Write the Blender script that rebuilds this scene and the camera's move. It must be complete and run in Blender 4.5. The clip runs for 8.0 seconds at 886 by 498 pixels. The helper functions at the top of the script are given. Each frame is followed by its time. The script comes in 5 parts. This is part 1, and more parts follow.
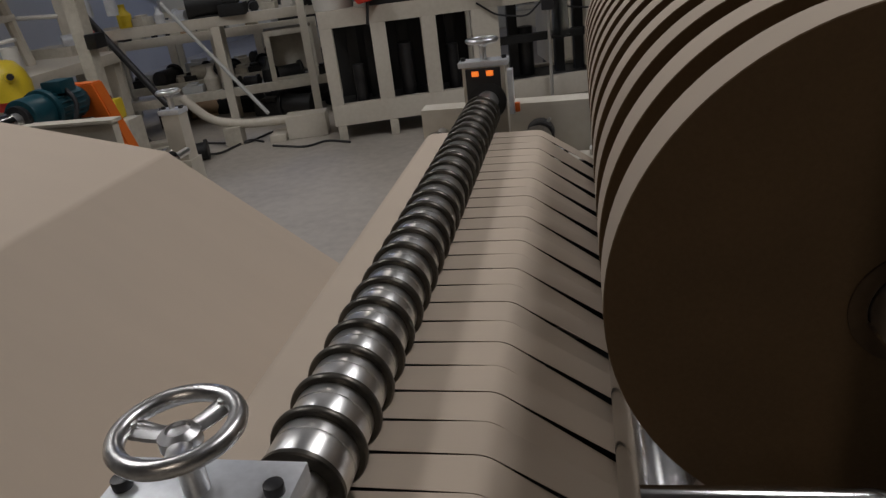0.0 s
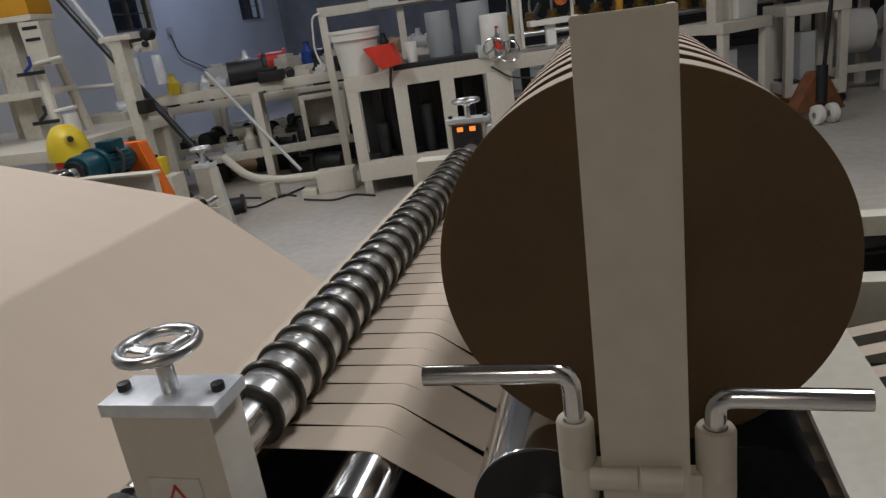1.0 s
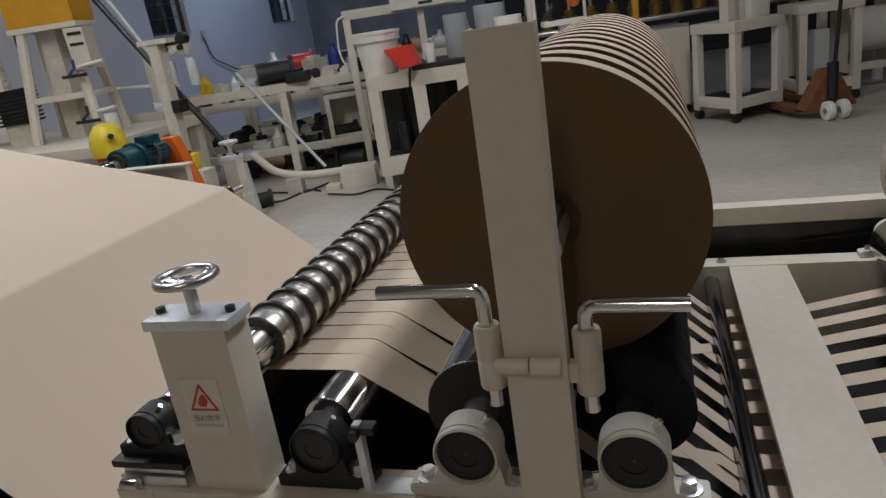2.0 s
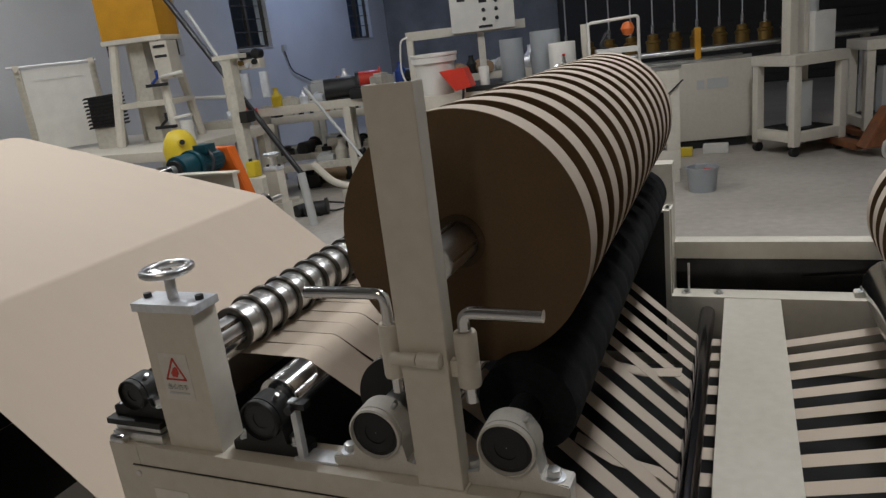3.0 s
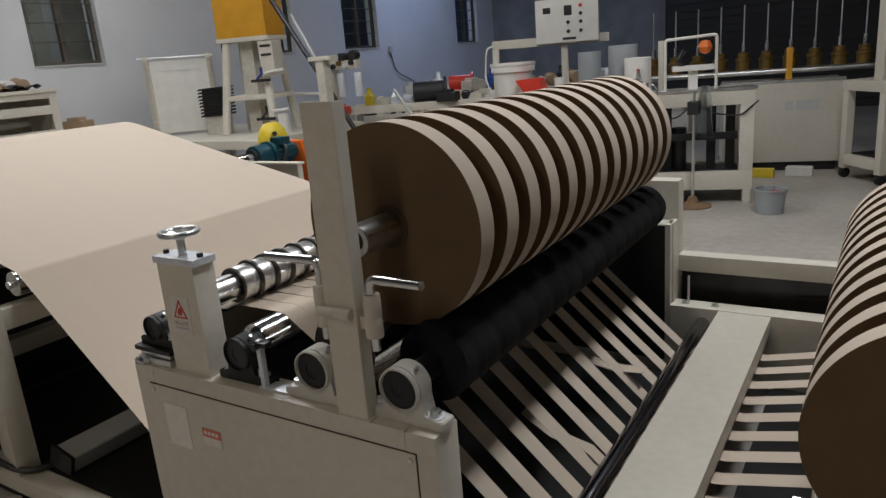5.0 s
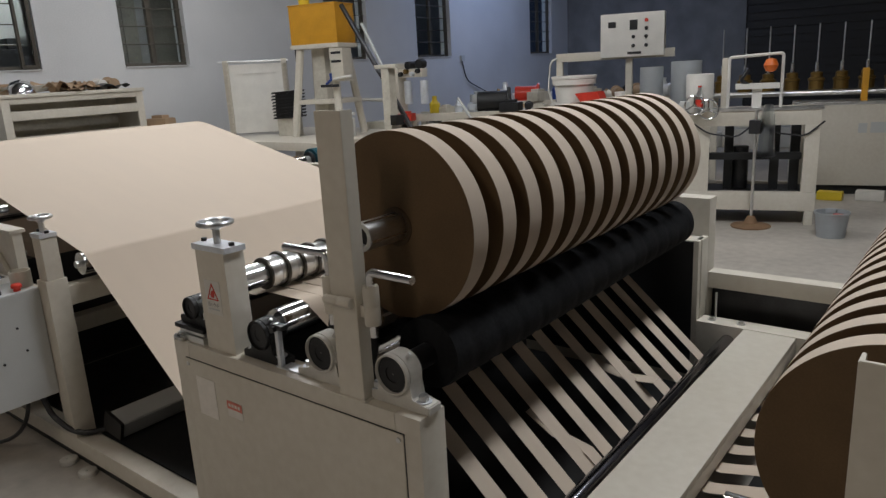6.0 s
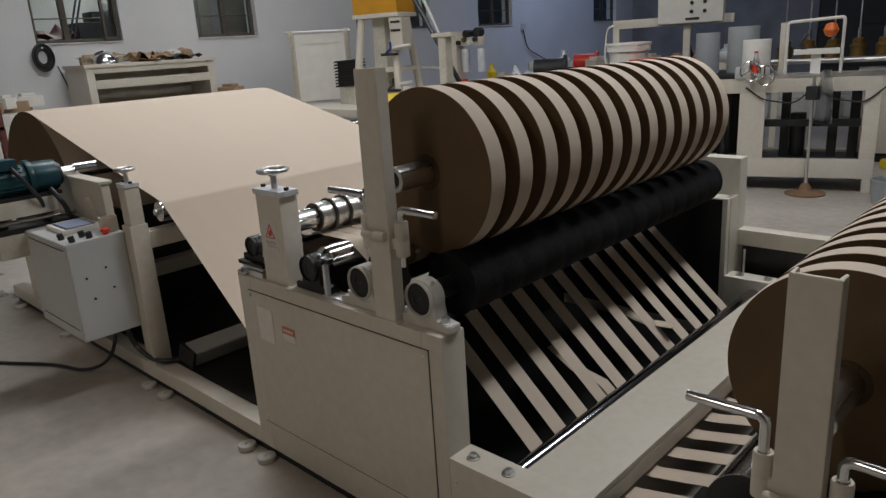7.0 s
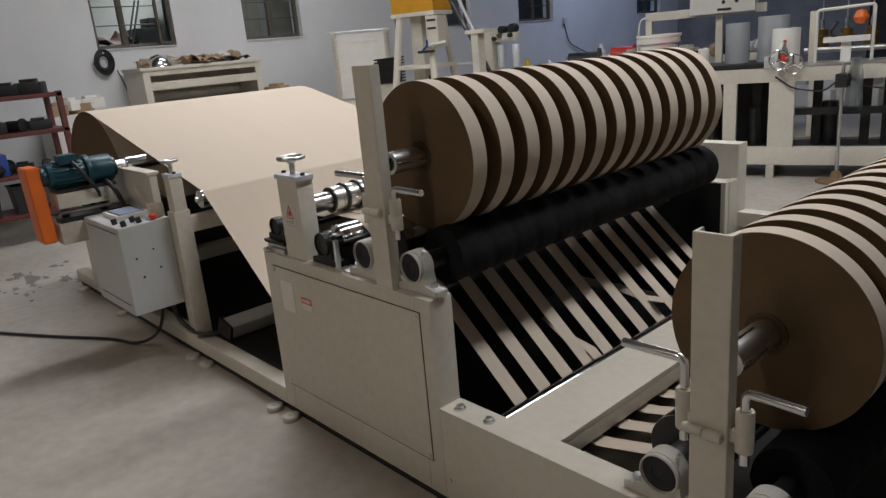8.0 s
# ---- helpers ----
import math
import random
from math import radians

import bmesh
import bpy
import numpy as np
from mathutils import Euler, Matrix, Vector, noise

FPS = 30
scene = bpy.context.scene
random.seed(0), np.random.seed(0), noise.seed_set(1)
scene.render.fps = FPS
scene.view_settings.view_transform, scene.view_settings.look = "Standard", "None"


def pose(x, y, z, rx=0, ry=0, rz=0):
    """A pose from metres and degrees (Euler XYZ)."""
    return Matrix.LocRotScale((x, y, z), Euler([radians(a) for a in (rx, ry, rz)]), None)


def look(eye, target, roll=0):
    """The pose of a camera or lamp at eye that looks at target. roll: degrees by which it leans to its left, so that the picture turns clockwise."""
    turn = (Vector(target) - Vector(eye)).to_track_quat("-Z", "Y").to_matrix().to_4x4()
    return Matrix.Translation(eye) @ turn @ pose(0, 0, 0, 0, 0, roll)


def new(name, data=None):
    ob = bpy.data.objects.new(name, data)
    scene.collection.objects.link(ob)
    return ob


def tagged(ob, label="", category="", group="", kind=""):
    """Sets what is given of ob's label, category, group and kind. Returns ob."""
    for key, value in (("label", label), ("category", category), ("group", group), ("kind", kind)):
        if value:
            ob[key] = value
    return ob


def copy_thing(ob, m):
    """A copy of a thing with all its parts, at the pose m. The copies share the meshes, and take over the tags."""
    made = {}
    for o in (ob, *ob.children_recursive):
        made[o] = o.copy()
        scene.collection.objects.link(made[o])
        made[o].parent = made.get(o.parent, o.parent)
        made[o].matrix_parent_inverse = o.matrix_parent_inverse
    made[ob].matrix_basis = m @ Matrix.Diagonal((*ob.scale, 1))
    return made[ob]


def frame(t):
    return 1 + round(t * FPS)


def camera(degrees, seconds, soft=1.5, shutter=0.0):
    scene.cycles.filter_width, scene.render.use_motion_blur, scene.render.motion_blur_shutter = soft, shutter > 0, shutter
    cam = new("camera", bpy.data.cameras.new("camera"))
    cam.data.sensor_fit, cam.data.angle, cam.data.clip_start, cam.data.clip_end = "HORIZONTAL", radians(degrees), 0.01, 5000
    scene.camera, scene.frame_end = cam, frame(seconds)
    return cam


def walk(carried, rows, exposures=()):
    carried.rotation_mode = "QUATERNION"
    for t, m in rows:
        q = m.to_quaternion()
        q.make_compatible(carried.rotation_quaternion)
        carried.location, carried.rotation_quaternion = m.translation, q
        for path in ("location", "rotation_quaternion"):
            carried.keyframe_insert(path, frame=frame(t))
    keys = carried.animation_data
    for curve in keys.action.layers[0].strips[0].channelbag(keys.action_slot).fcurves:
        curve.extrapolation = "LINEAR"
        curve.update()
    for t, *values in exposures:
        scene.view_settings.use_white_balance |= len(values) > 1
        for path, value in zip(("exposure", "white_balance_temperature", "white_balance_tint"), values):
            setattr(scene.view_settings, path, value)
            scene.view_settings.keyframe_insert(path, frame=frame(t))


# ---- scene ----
cam = camera(64.2, 8.0, 1.4)
PATH = [
    (0, (-0.024, 0.053, 1.463), (-0.426, 1.838, 0.656), -7.1),
    (0.5, (0.102, -0.085, 1.479), (-0.337, 1.741, 0.792), -8.0),
    (1, (0.225, -0.224, 1.481), (-0.284, 1.6, 0.838), -8.2),
    (2.5, (0.538, -0.542, 1.494), (-0.122, 1.241, 0.874), -8.6),
    (3, (0.725, -0.574, 1.511), (-0.057, 1.179, 0.948), -7.0),
    (3.5, (0.863, -0.605, 1.505), (-0.007, 1.104, 0.939), -5.4),
    (4, (0.972, -0.669, 1.493), (0.064, 1.028, 0.95), -5.4),
    (5.5, (1.342, -0.707, 1.543), (0.211, 0.859, 1.023), -3.6),
    (6, (1.445, -0.722, 1.537), (0.235, 0.791, 1.044), -3.1),
    (6.5, (1.551, -0.772, 1.524), (0.271, 0.696, 1.07), -4.2),
    (7, (1.695, -0.855, 1.511), (0.359, 0.524, 0.952), -3.6),
    (7.5, (1.839, -0.899, 1.518), (0.453, 0.426, 0.949), -5.4),
    (8, (2.022, -0.913, 1.504), (0.583, 0.359, 0.946), -5.0),
]
EXPOSURES = [(0, -1.10, 6700, 15), (0.5, -0.78, 6600, 14), (1, -0.36, 6480, 12.5), (2.5, -0.27, 6450, 11.5), (4.0, -0.16, 6450, 11.5),
             (5.5, -0.15, 6450, 11.5), (6.5, -0.22, 6450, 12), (7.0, -0.30, 6500, 12), (7.5, -0.28, 6500, 12.5), (8, -0.03, 6500, 12.5)]
walk(cam, [(t, look(eye, target, roll)) for t, eye, target, roll in PATH], EXPOSURES)

# ---- world and light ----
world = bpy.data.worlds.new("night")
scene.world = world
world.use_nodes = True
world.node_tree.nodes["Background"].inputs[0].default_value = (0.03, 0.045, 0.09, 1)
world.node_tree.nodes["Background"].inputs[1].default_value = 0.2

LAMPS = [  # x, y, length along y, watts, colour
    (-2.9, 1.9, 2.4, 108, (0.95, 0.98, 1.0)),
    # added only to brighten the window wall, with no known fixture there
    (-5.3, 4.0, 2.4, 30, (0.93, 0.97, 1.0)),
    (-1.8, 6.6, 2.4, 28, (1.0, 0.97, 0.92)),
    (1.2, 2.7, 2.4, 124, (0.95, 0.98, 1.0)),
    (0.1, -3.6, 2.4, 48, (1.0, 0.87, 0.72)),
    # unseen lamp added for the bluish glow on the far wall
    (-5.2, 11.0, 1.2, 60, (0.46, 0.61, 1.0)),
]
CEIL = 4.6


# ---- materials ----
def material(name, col, rough=0.5, metal=0.0, var=0.12, scale=6.0, fine=90.0, bump=0.15, stain=None, spec=0.5, coat=0.0, stretch=(1, 1, 1)):
    """Principled surface with broad and fine variation, in object space."""
    m = bpy.data.materials.new(name)
    m.use_nodes = True
    n, k = m.node_tree.nodes, m.node_tree.links
    p = n["Principled BSDF"]
    p.inputs["Metallic"].default_value = metal
    p.inputs["Specular IOR Level"].default_value = spec
    p.inputs["Coat Weight"].default_value = coat
    tc = n.new("ShaderNodeTexCoord")
    mp = n.new("ShaderNodeMapping")
    mp.inputs["Scale"].default_value = stretch
    k.new(tc.outputs["Object"], mp.inputs[0])
    big, small = n.new("ShaderNodeTexNoise"), n.new("ShaderNodeTexNoise")
    big.inputs["Scale"].default_value, big.inputs["Detail"].default_value = scale, 6
    small.inputs["Scale"].default_value, small.inputs["Detail"].default_value = fine, 4
    k.new(mp.outputs[0], big.inputs["Vector"])
    k.new(mp.outputs[0], small.inputs["Vector"])
    info = n.new("ShaderNodeObjectInfo")
    ramp = n.new("ShaderNodeValToRGB")
    dark = [c * (1 - var) for c in (stain or col)] + [1]
    light = [min(1, c * (1 + var * 0.6)) for c in col] + [1]
    ramp.color_ramp.elements[0].position, ramp.color_ramp.elements[0].color = 0.3, dark
    ramp.color_ramp.elements[1].position, ramp.color_ramp.elements[1].color = 0.62, light
    mixf = n.new("ShaderNodeMath")
    mixf.operation = "MULTIPLY_ADD"
    mixf.inputs[1].default_value = 0.35
    k.new(small.outputs["Fac"], mixf.inputs[0])
    half = n.new("ShaderNodeMath")
    half.operation = "MULTIPLY"
    half.inputs[1].default_value = 0.65
    k.new(big.outputs["Fac"], half.inputs[0])
    k.new(half.outputs[0], mixf.inputs[2])
    k.new(mixf.outputs[0], ramp.inputs[0])
    hsv = n.new("ShaderNodeHueSaturation")
    val = n.new("ShaderNodeMapRange")
    val.inputs["To Min"].default_value, val.inputs["To Max"].default_value = 0.95, 1.05
    k.new(info.outputs["Random"], val.inputs["Value"])
    k.new(val.outputs[0], hsv.inputs["Value"])
    k.new(ramp.outputs[0], hsv.inputs["Color"])
    k.new(hsv.outputs[0], p.inputs["Base Color"])
    rr = n.new("ShaderNodeMapRange")
    rr.inputs["To Min"].default_value, rr.inputs["To Max"].default_value = max(0.02, rough * 0.8), min(1, rough * 1.2)
    k.new(big.outputs["Fac"], rr.inputs["Value"])
    k.new(rr.outputs[0], p.inputs["Roughness"])
    if bump:
        b = n.new("ShaderNodeBump")
        b.inputs["Strength"].default_value, b.inputs["Distance"].default_value = bump, 0.002
        k.new(mixf.outputs[0], b.inputs["Height"])
        k.new(b.outputs[0], p.inputs["Normal"])
    return m


def glow(name, col, strength):
    m = bpy.data.materials.new(name)
    m.use_nodes = True
    p = m.node_tree.nodes["Principled BSDF"]
    p.inputs["Base Color"].default_value = (*col, 1)
    p.inputs["Emission Color"].default_value = (*col, 1)
    p.inputs["Emission Strength"].default_value = strength
    return m


def glass(name, col=(0.9, 0.95, 0.95), rough=0.03):
    m = bpy.data.materials.new(name)
    m.use_nodes = True
    p = m.node_tree.nodes["Principled BSDF"]
    p.inputs["Base Color"].default_value = (*col, 1)
    p.inputs["Roughness"].default_value = rough
    p.inputs["Transmission Weight"].default_value = 1.0
    p.inputs["IOR"].default_value = 1.1
    return m


CREAM = material("cream_paint", (0.665, 0.625, 0.54), 0.40, var=0.022, scale=1.6, fine=30, bump=0.002, stain=(0.58, 0.53, 0.44))
CREAM_OLD = material("worn_cream_paint", (0.58, 0.55, 0.47), 0.5, var=0.10, scale=5, fine=30, bump=0.02, stain=(0.48, 0.44, 0.36))
GREY = material("light_grey_paint", (0.50, 0.51, 0.50), 0.4, var=0.08, scale=4, fine=200, bump=0.05)
KRAFT = material("kraft_paper", (0.53, 0.446, 0.358), 0.75, var=0.03, scale=2.0, fine=260, bump=0.06, spec=0.25, stretch=(1, 6, 1))
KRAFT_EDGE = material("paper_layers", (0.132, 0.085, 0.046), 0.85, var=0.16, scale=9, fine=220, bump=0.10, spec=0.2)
CHROME = material("polished_steel", (0.72, 0.72, 0.72), 0.16, metal=1, var=0.10, scale=5, fine=180, bump=0.02)
WHEELSTEEL = material("worn_cast_steel", (0.60, 0.60, 0.60), 0.30, metal=1, var=0.25, scale=40, fine=220, bump=0.10)
STEEL = material("brushed_steel", (0.72, 0.72, 0.71), 0.34, metal=1, var=0.18, scale=8, fine=220, bump=0.05, stretch=(1, 0.2, 1))
ZINC = material("zinc_plate", (0.74, 0.77, 0.81), 0.36, metal=0.4, var=0.16, scale=14, fine=120, bump=0.06)
DARKCHROME = material("dark_polished_steel", (0.34, 0.34, 0.38), 0.15, metal=1, var=0.12, scale=6, fine=160, bump=0.02)
RINGSTEEL = material("grey_tool_steel", (0.10, 0.092, 0.08), 0.36, metal=0.85, var=0.2, scale=12, fine=160, bump=0.04)
# DARKSTEEL and BLACKCAST also colour the sheets standing in for inside shade
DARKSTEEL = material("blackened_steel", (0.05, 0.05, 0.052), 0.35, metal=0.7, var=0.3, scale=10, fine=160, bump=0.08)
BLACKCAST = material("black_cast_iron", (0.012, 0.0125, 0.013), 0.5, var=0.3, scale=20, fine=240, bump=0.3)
RUBBER = material("black_rubber", (0.013, 0.0135, 0.015), 0.85, var=0.45, scale=7, fine=90, bump=0.2, stain=(0.005, 0.005, 0.006), spec=0.15)
WHITECAST = material("white_cast_iron", (0.60, 0.58, 0.53), 0.45, var=0.14, scale=18, fine=260, bump=0.3)
TEAL = material("teal_motor_paint", (0.006, 0.055, 0.074), 0.38, var=0.25, scale=12, fine=200, bump=0.15)
ORANGE = material("orange_guard_paint", (0.75, 0.16, 0.02), 0.42, var=0.12, scale=8, fine=160, bump=0.08)
YELLOW = material("yellow_paint", (0.62, 0.30, 0.02), 0.45, var=0.18, scale=5, fine=90, bump=0.1)
YELLOWB = material("yellow_plastic", (0.70, 0.52, 0.03), 0.4, var=0.12, scale=7, fine=90, bump=0.06)
RED = material("red_plastic", (0.62, 0.045, 0.025), 0.4, var=0.15, scale=9, fine=90, bump=0.06)
WALL = material("whitewashed_plaster", (0.675, 0.68, 0.685), 0.85, var=0.06, scale=0.9, fine=70, bump=0.06, stain=(0.60, 0.61, 0.615))
FLOOR = material("painted_concrete", (0.455, 0.42, 0.37), 0.5, var=0.12, scale=0.9, fine=14, bump=0.006, stain=(0.35, 0.32, 0.28))
CEILING = material("ceiling_sheet", (0.16, 0.16, 0.165), 0.8, var=0.1)
DULLBOARD = material("weathered_grey_boards", (0.17, 0.16, 0.135), 0.8, var=0.35, scale=3, fine=40)
WINFRAME = material("dark_window_frame", (0.075, 0.065, 0.05), 0.5, var=0.2)
PANE = glass("window_glass")
TURNED = material("turned_steel_sleeve", (0.74, 0.74, 0.73), 0.30, metal=1, var=0.10, scale=9, fine=200, bump=0.03, stretch=(1, 3, 1))
FADED = material("faded_paper_notice", (0.76, 0.72, 0.66), 0.5, var=0.06, scale=30)
FADEDRED = material("faded_red_print", (0.60, 0.17, 0.12), 0.5, var=0.12, scale=40)
NEXTDOOR = material("next_building_plaster", (0.45, 0.45, 0.43), 0.8, var=0.4, scale=1.2)
# grey darkened to carry the missing light of the far hall
UNLIT_GREY = material("dim_room_plaster", (0.20, 0.20, 0.20), 0.8, var=0.4, scale=2)
# black of an unlit space, put into the colour
UNLIT_BLACK = material("sooty_shutter_steel", (0.022, 0.021, 0.02), 0.6, var=0.3, scale=3)
CORE = material("dark_core_board", (0.085, 0.056, 0.033), 0.85, var=0.25, scale=14, spec=0.2)
MILKY = material("milky_plastic", (0.50, 0.53, 0.55), 0.4, var=0.1, scale=8)
MILKY.node_tree.nodes["Principled BSDF"].inputs["Transmission Weight"].default_value = 0.45
RUST = material("red_oxide_shelf", (0.10, 0.025, 0.02), 0.6, var=0.3, scale=8)
CARD = material("cardboard", (0.38, 0.26, 0.16), 0.85, var=0.2, scale=6)
WHITEPL = material("white_plastic", (0.74, 0.72, 0.67), 0.4, var=0.08, scale=8)
BLACKPL = material("black_plastic", (0.02, 0.02, 0.022), 0.4, var=0.2, scale=12)
BLUEPL = material("blue_plastic", (0.02, 0.06, 0.28), 0.4, var=0.15)
BRASS = material("brass_fitting", (0.20, 0.125, 0.035), 0.4, metal=0.7, var=0.2)
WOODB = material("rough_timber", (0.22, 0.13, 0.07), 0.8, var=0.3, scale=10)
FILMPL = glass("clear_plastic_sheet", (0.85, 0.87, 0.88), 0.35)
LABELW = material("label_white", (0.68, 0.66, 0.61), 0.5, var=0.08, scale=30)
LABELR = material("label_red", (0.60, 0.06, 0.04), 0.5, var=0.1, scale=30)
STAIN = material("dark_floor_stain", (0.19, 0.175, 0.155), 0.6, var=0.3, scale=20)
LABELK = material("label_black", (0.10, 0.10, 0.10), 0.5, var=0.1, scale=30)
SCREEN = glow("lit_touch_screen", (0.20, 0.24, 0.34), 0.22)
TUBE = glow("fluorescent_tube", (1.0, 0.95, 0.88), 6.0)
HOTLAMP = glow("warm_indicator", (1.0, 0.22, 0.03), 1.6)
OUTLAMP = glow("yard_lamp", (0.95, 0.99, 0.98), 230.0)

# ---- mesh helpers ----
BASE = {}


def thing(name, loc, label, category, group="", kind=""):
    ob = new(name)
    ob.empty_display_size = 0.05
    ob.location = loc
    BASE[ob.name] = Vector(loc)
    return tagged(ob, label, category, group, kind)


def mesh_of(name, bm, mat, shift=(0, 0, 0), sharp=38):
    me = bpy.data.meshes.new(name)
    bmesh.ops.translate(bm, vec=-Vector(shift), verts=bm.verts)
    bmesh.ops.recalc_face_normals(bm, faces=bm.faces)
    for f in bm.faces:
        f.smooth = True
    bm.to_mesh(me)
    bm.free()
    me.set_sharp_from_angle(angle=radians(sharp))
    me.materials.append(mat)
    return me


def part(name, bm, mat, parent, label=""):
    """One mesh object under a thing or a part; the bmesh is in world metres."""
    me = mesh_of(name, bm, mat, BASE[parent.name])
    ob = new(name, me)
    ob.parent = parent
    BASE[ob.name] = BASE[parent.name]
    return tagged(ob, label)


def twin(src, parent, at, name=""):
    """Another object on the same mesh, moved by at."""
    ob = new(name or src.name.split(".")[0], src.data)
    ob.parent = parent
    ob.location = at
    BASE[ob.name] = BASE[parent.name] + Vector(at)
    return ob


def single(name, bm, mat, loc, label, category, group="", kind=""):
    ob = new(name, mesh_of(name, bm, mat, loc))
    ob.location = loc
    BASE[ob.name] = Vector(loc)
    return tagged(ob, label, category, group, kind)


def B(*boxes, bev=0.003, bm=None):
    """Bevelled boxes (x0, y0, z0, x1, y1, z1) in one bmesh."""
    bm = bm or bmesh.new()
    for x0, y0, z0, x1, y1, z1 in boxes:
        v = bmesh.ops.create_cube(bm, size=1)["verts"]
        for q in v:
            q.co = Vector((x0 if q.co.x < 0 else x1, y0 if q.co.y < 0 else y1, z0 if q.co.z < 0 else z1))
        w = min(bev, 0.3 * min(abs(x1 - x0), abs(y1 - y0), abs(z1 - z0)))
        if w > 0.0004:
            e = list({e for q in v for e in q.link_edges})
            bmesh.ops.bevel(bm, geom=e, offset=w, segments=2, profile=0.7, affect="EDGES")
    return bm


def C(p0, p1, r, seg=24, r2=None, bev=0.0, bm=None):
    """A capped cylinder or cone from p0 to p1."""
    bm = bm or bmesh.new()
    p0, p1 = Vector(p0), Vector(p1)
    d = p1 - p0
    q = d.to_track_quat("Z", "Y").to_matrix().to_4x4()
    m = Matrix.Translation((p0 + p1) / 2) @ q
    v = bmesh.ops.create_cone(bm, cap_ends=True, segments=seg, radius1=r, radius2=r if r2 is None else r2, depth=d.length, matrix=m)["verts"]
    if bev:
        e = [e for e in {e for x in v for e in x.link_edges} if len(e.link_faces) == 2 and any(len(f.verts) > 4 for f in e.link_faces)]
        bmesh.ops.bevel(bm, geom=e, offset=bev, segments=2, profile=0.6, affect="EDGES")
    return bm


def LATHE(p, axis, profile, seg=32, bm=None, closed=True):
    """Turn (radius, height) pairs round the axis through p."""
    bm = bm or bmesh.new()
    q = Vector(axis).to_track_quat("Z", "Y").to_matrix()
    rings = []
    for r, h in profile:
        rings.append([bm.verts.new(Vector(p) + q @ Vector((r * math.cos(2 * math.pi * i / seg), r * math.sin(2 * math.pi * i / seg), h))) for i in range(seg)])
    pairs = list(zip(rings, rings[1:])) + ([(rings[-1], rings[0])] if closed else [])
    for a, b in pairs:
        for i in range(seg):
            bm.faces.new((a[i], a[(i + 1) % seg], b[(i + 1) % seg], b[i]))
    return bm


def PIPE(pts, r, seg=10, bm=None, loop=False):
    """A round bar along a line of points."""
    bm = bm or bmesh.new()
    pts = [Vector(p) for p in pts]
    rings = []
    n = len(pts)
    ref = None
    for i, p in enumerate(pts):
        a = pts[(i - 1) % n] if loop or i else p
        b = pts[(i + 1) % n] if loop or i < n - 1 else p
        d = (b - a).normalized()
        if ref is None:
            ref = d.orthogonal().normalized()
        u = (ref - d * ref.dot(d)).normalized()
        ref = u
        w = d.cross(u)
        rings.append([bm.verts.new(p + r * (math.cos(2 * math.pi * k / seg) * u + math.sin(2 * math.pi * k / seg) * w)) for k in range(seg)])
    for a, b in list(zip(rings, rings[1:])) + ([(rings[-1], rings[0])] if loop else []):
        for k in range(seg):
            bm.faces.new((a[k], a[(k + 1) % seg], b[(k + 1) % seg], b[k]))
    if not loop:
        bm.faces.new(rings[0][::-1])
        bm.faces.new(rings[-1])
    return bm


def bend(pts, r=0.02, n=5):
    """Round the corners of a line of points."""
    pts = [Vector(p) for p in pts]
    out = [pts[0]]
    for a, b, c in zip(pts, pts[1:], pts[2:]):
        u, w = (a - b).normalized(), (c - b).normalized()
        s, e = b + u * min(r, (a - b).length / 2), b + w * min(r, (c - b).length / 2)
        out += [s.lerp(b, k / n).lerp(b.lerp(e, k / n), k / n) for k in range(n + 1)]
    return out + [pts[-1]]


def RIBBON(line, y0, y1, thick=0.0012, bm=None, trims=()):
    """A strip of paper of width y0..y1 along a line of (x, z); trims narrow its first rows."""
    bm = bm or bmesh.new()
    rows = []
    edge0, edge1 = y0, y1
    for i, (x, z) in enumerate(line):
        trim = trims[i] if i < len(trims) else 0.0
        y0, y1 = edge0 + trim, edge1 - trim
        a, b = line[max(0, i - 1)], line[min(len(line) - 1, i + 1)]
        d = Vector((b[0] - a[0], b[1] - a[1])).normalized()
        nx, nz = -d.y * thick / 2, d.x * thick / 2
        rows.append([bm.verts.new(v) for v in ((x + nx, y0, z + nz), (x + nx, y1, z + nz), (x - nx, y1, z - nz), (x - nx, y0, z - nz))])
    for p, q in zip(rows, rows[1:]):
        for k in range(4):
            bm.faces.new((p[k], p[(k + 1) % 4], q[(k + 1) % 4], q[k]))
    bm.faces.new(rows[0])
    bm.faces.new(rows[-1][::-1])
    return bm


def PRISM(outline, y0, y1, axis="y", bev=0.0):
    """A plate with an outline of (u, v), thick from y0 to y1 along axis."""
    bm = bmesh.new()
    put = {"y": lambda u, v, w: (u, w, v), "x": lambda u, v, w: (w, u, v), "z": lambda u, v, w: (u, v, w)}[axis]
    a = [bm.verts.new(put(u, v, y0)) for u, v in outline]
    b = [bm.verts.new(put(u, v, y1)) for u, v in outline]
    bm.faces.new(a)
    bm.faces.new(b[::-1])
    for i in range(len(a)):
        j = (i + 1) % len(a)
        bm.faces.new((a[i], b[i], b[j], a[j]))
    if bev:
        bmesh.ops.bevel(bm, geom=list(bm.edges), offset=bev, segments=2, affect="EDGES")
    return bm


def arc(cx, cz, r, a0, a1, n=10):
    return [(cx + r * math.cos(radians(a0 + (a1 - a0) * i / n)), cz + r * math.sin(radians(a0 + (a1 - a0) * i / n))) for i in range(n + 1)]

# ---- hall ----
WX0, WX1, WY0, WY1 = -6.87, 9.0, -7.0, 14.8
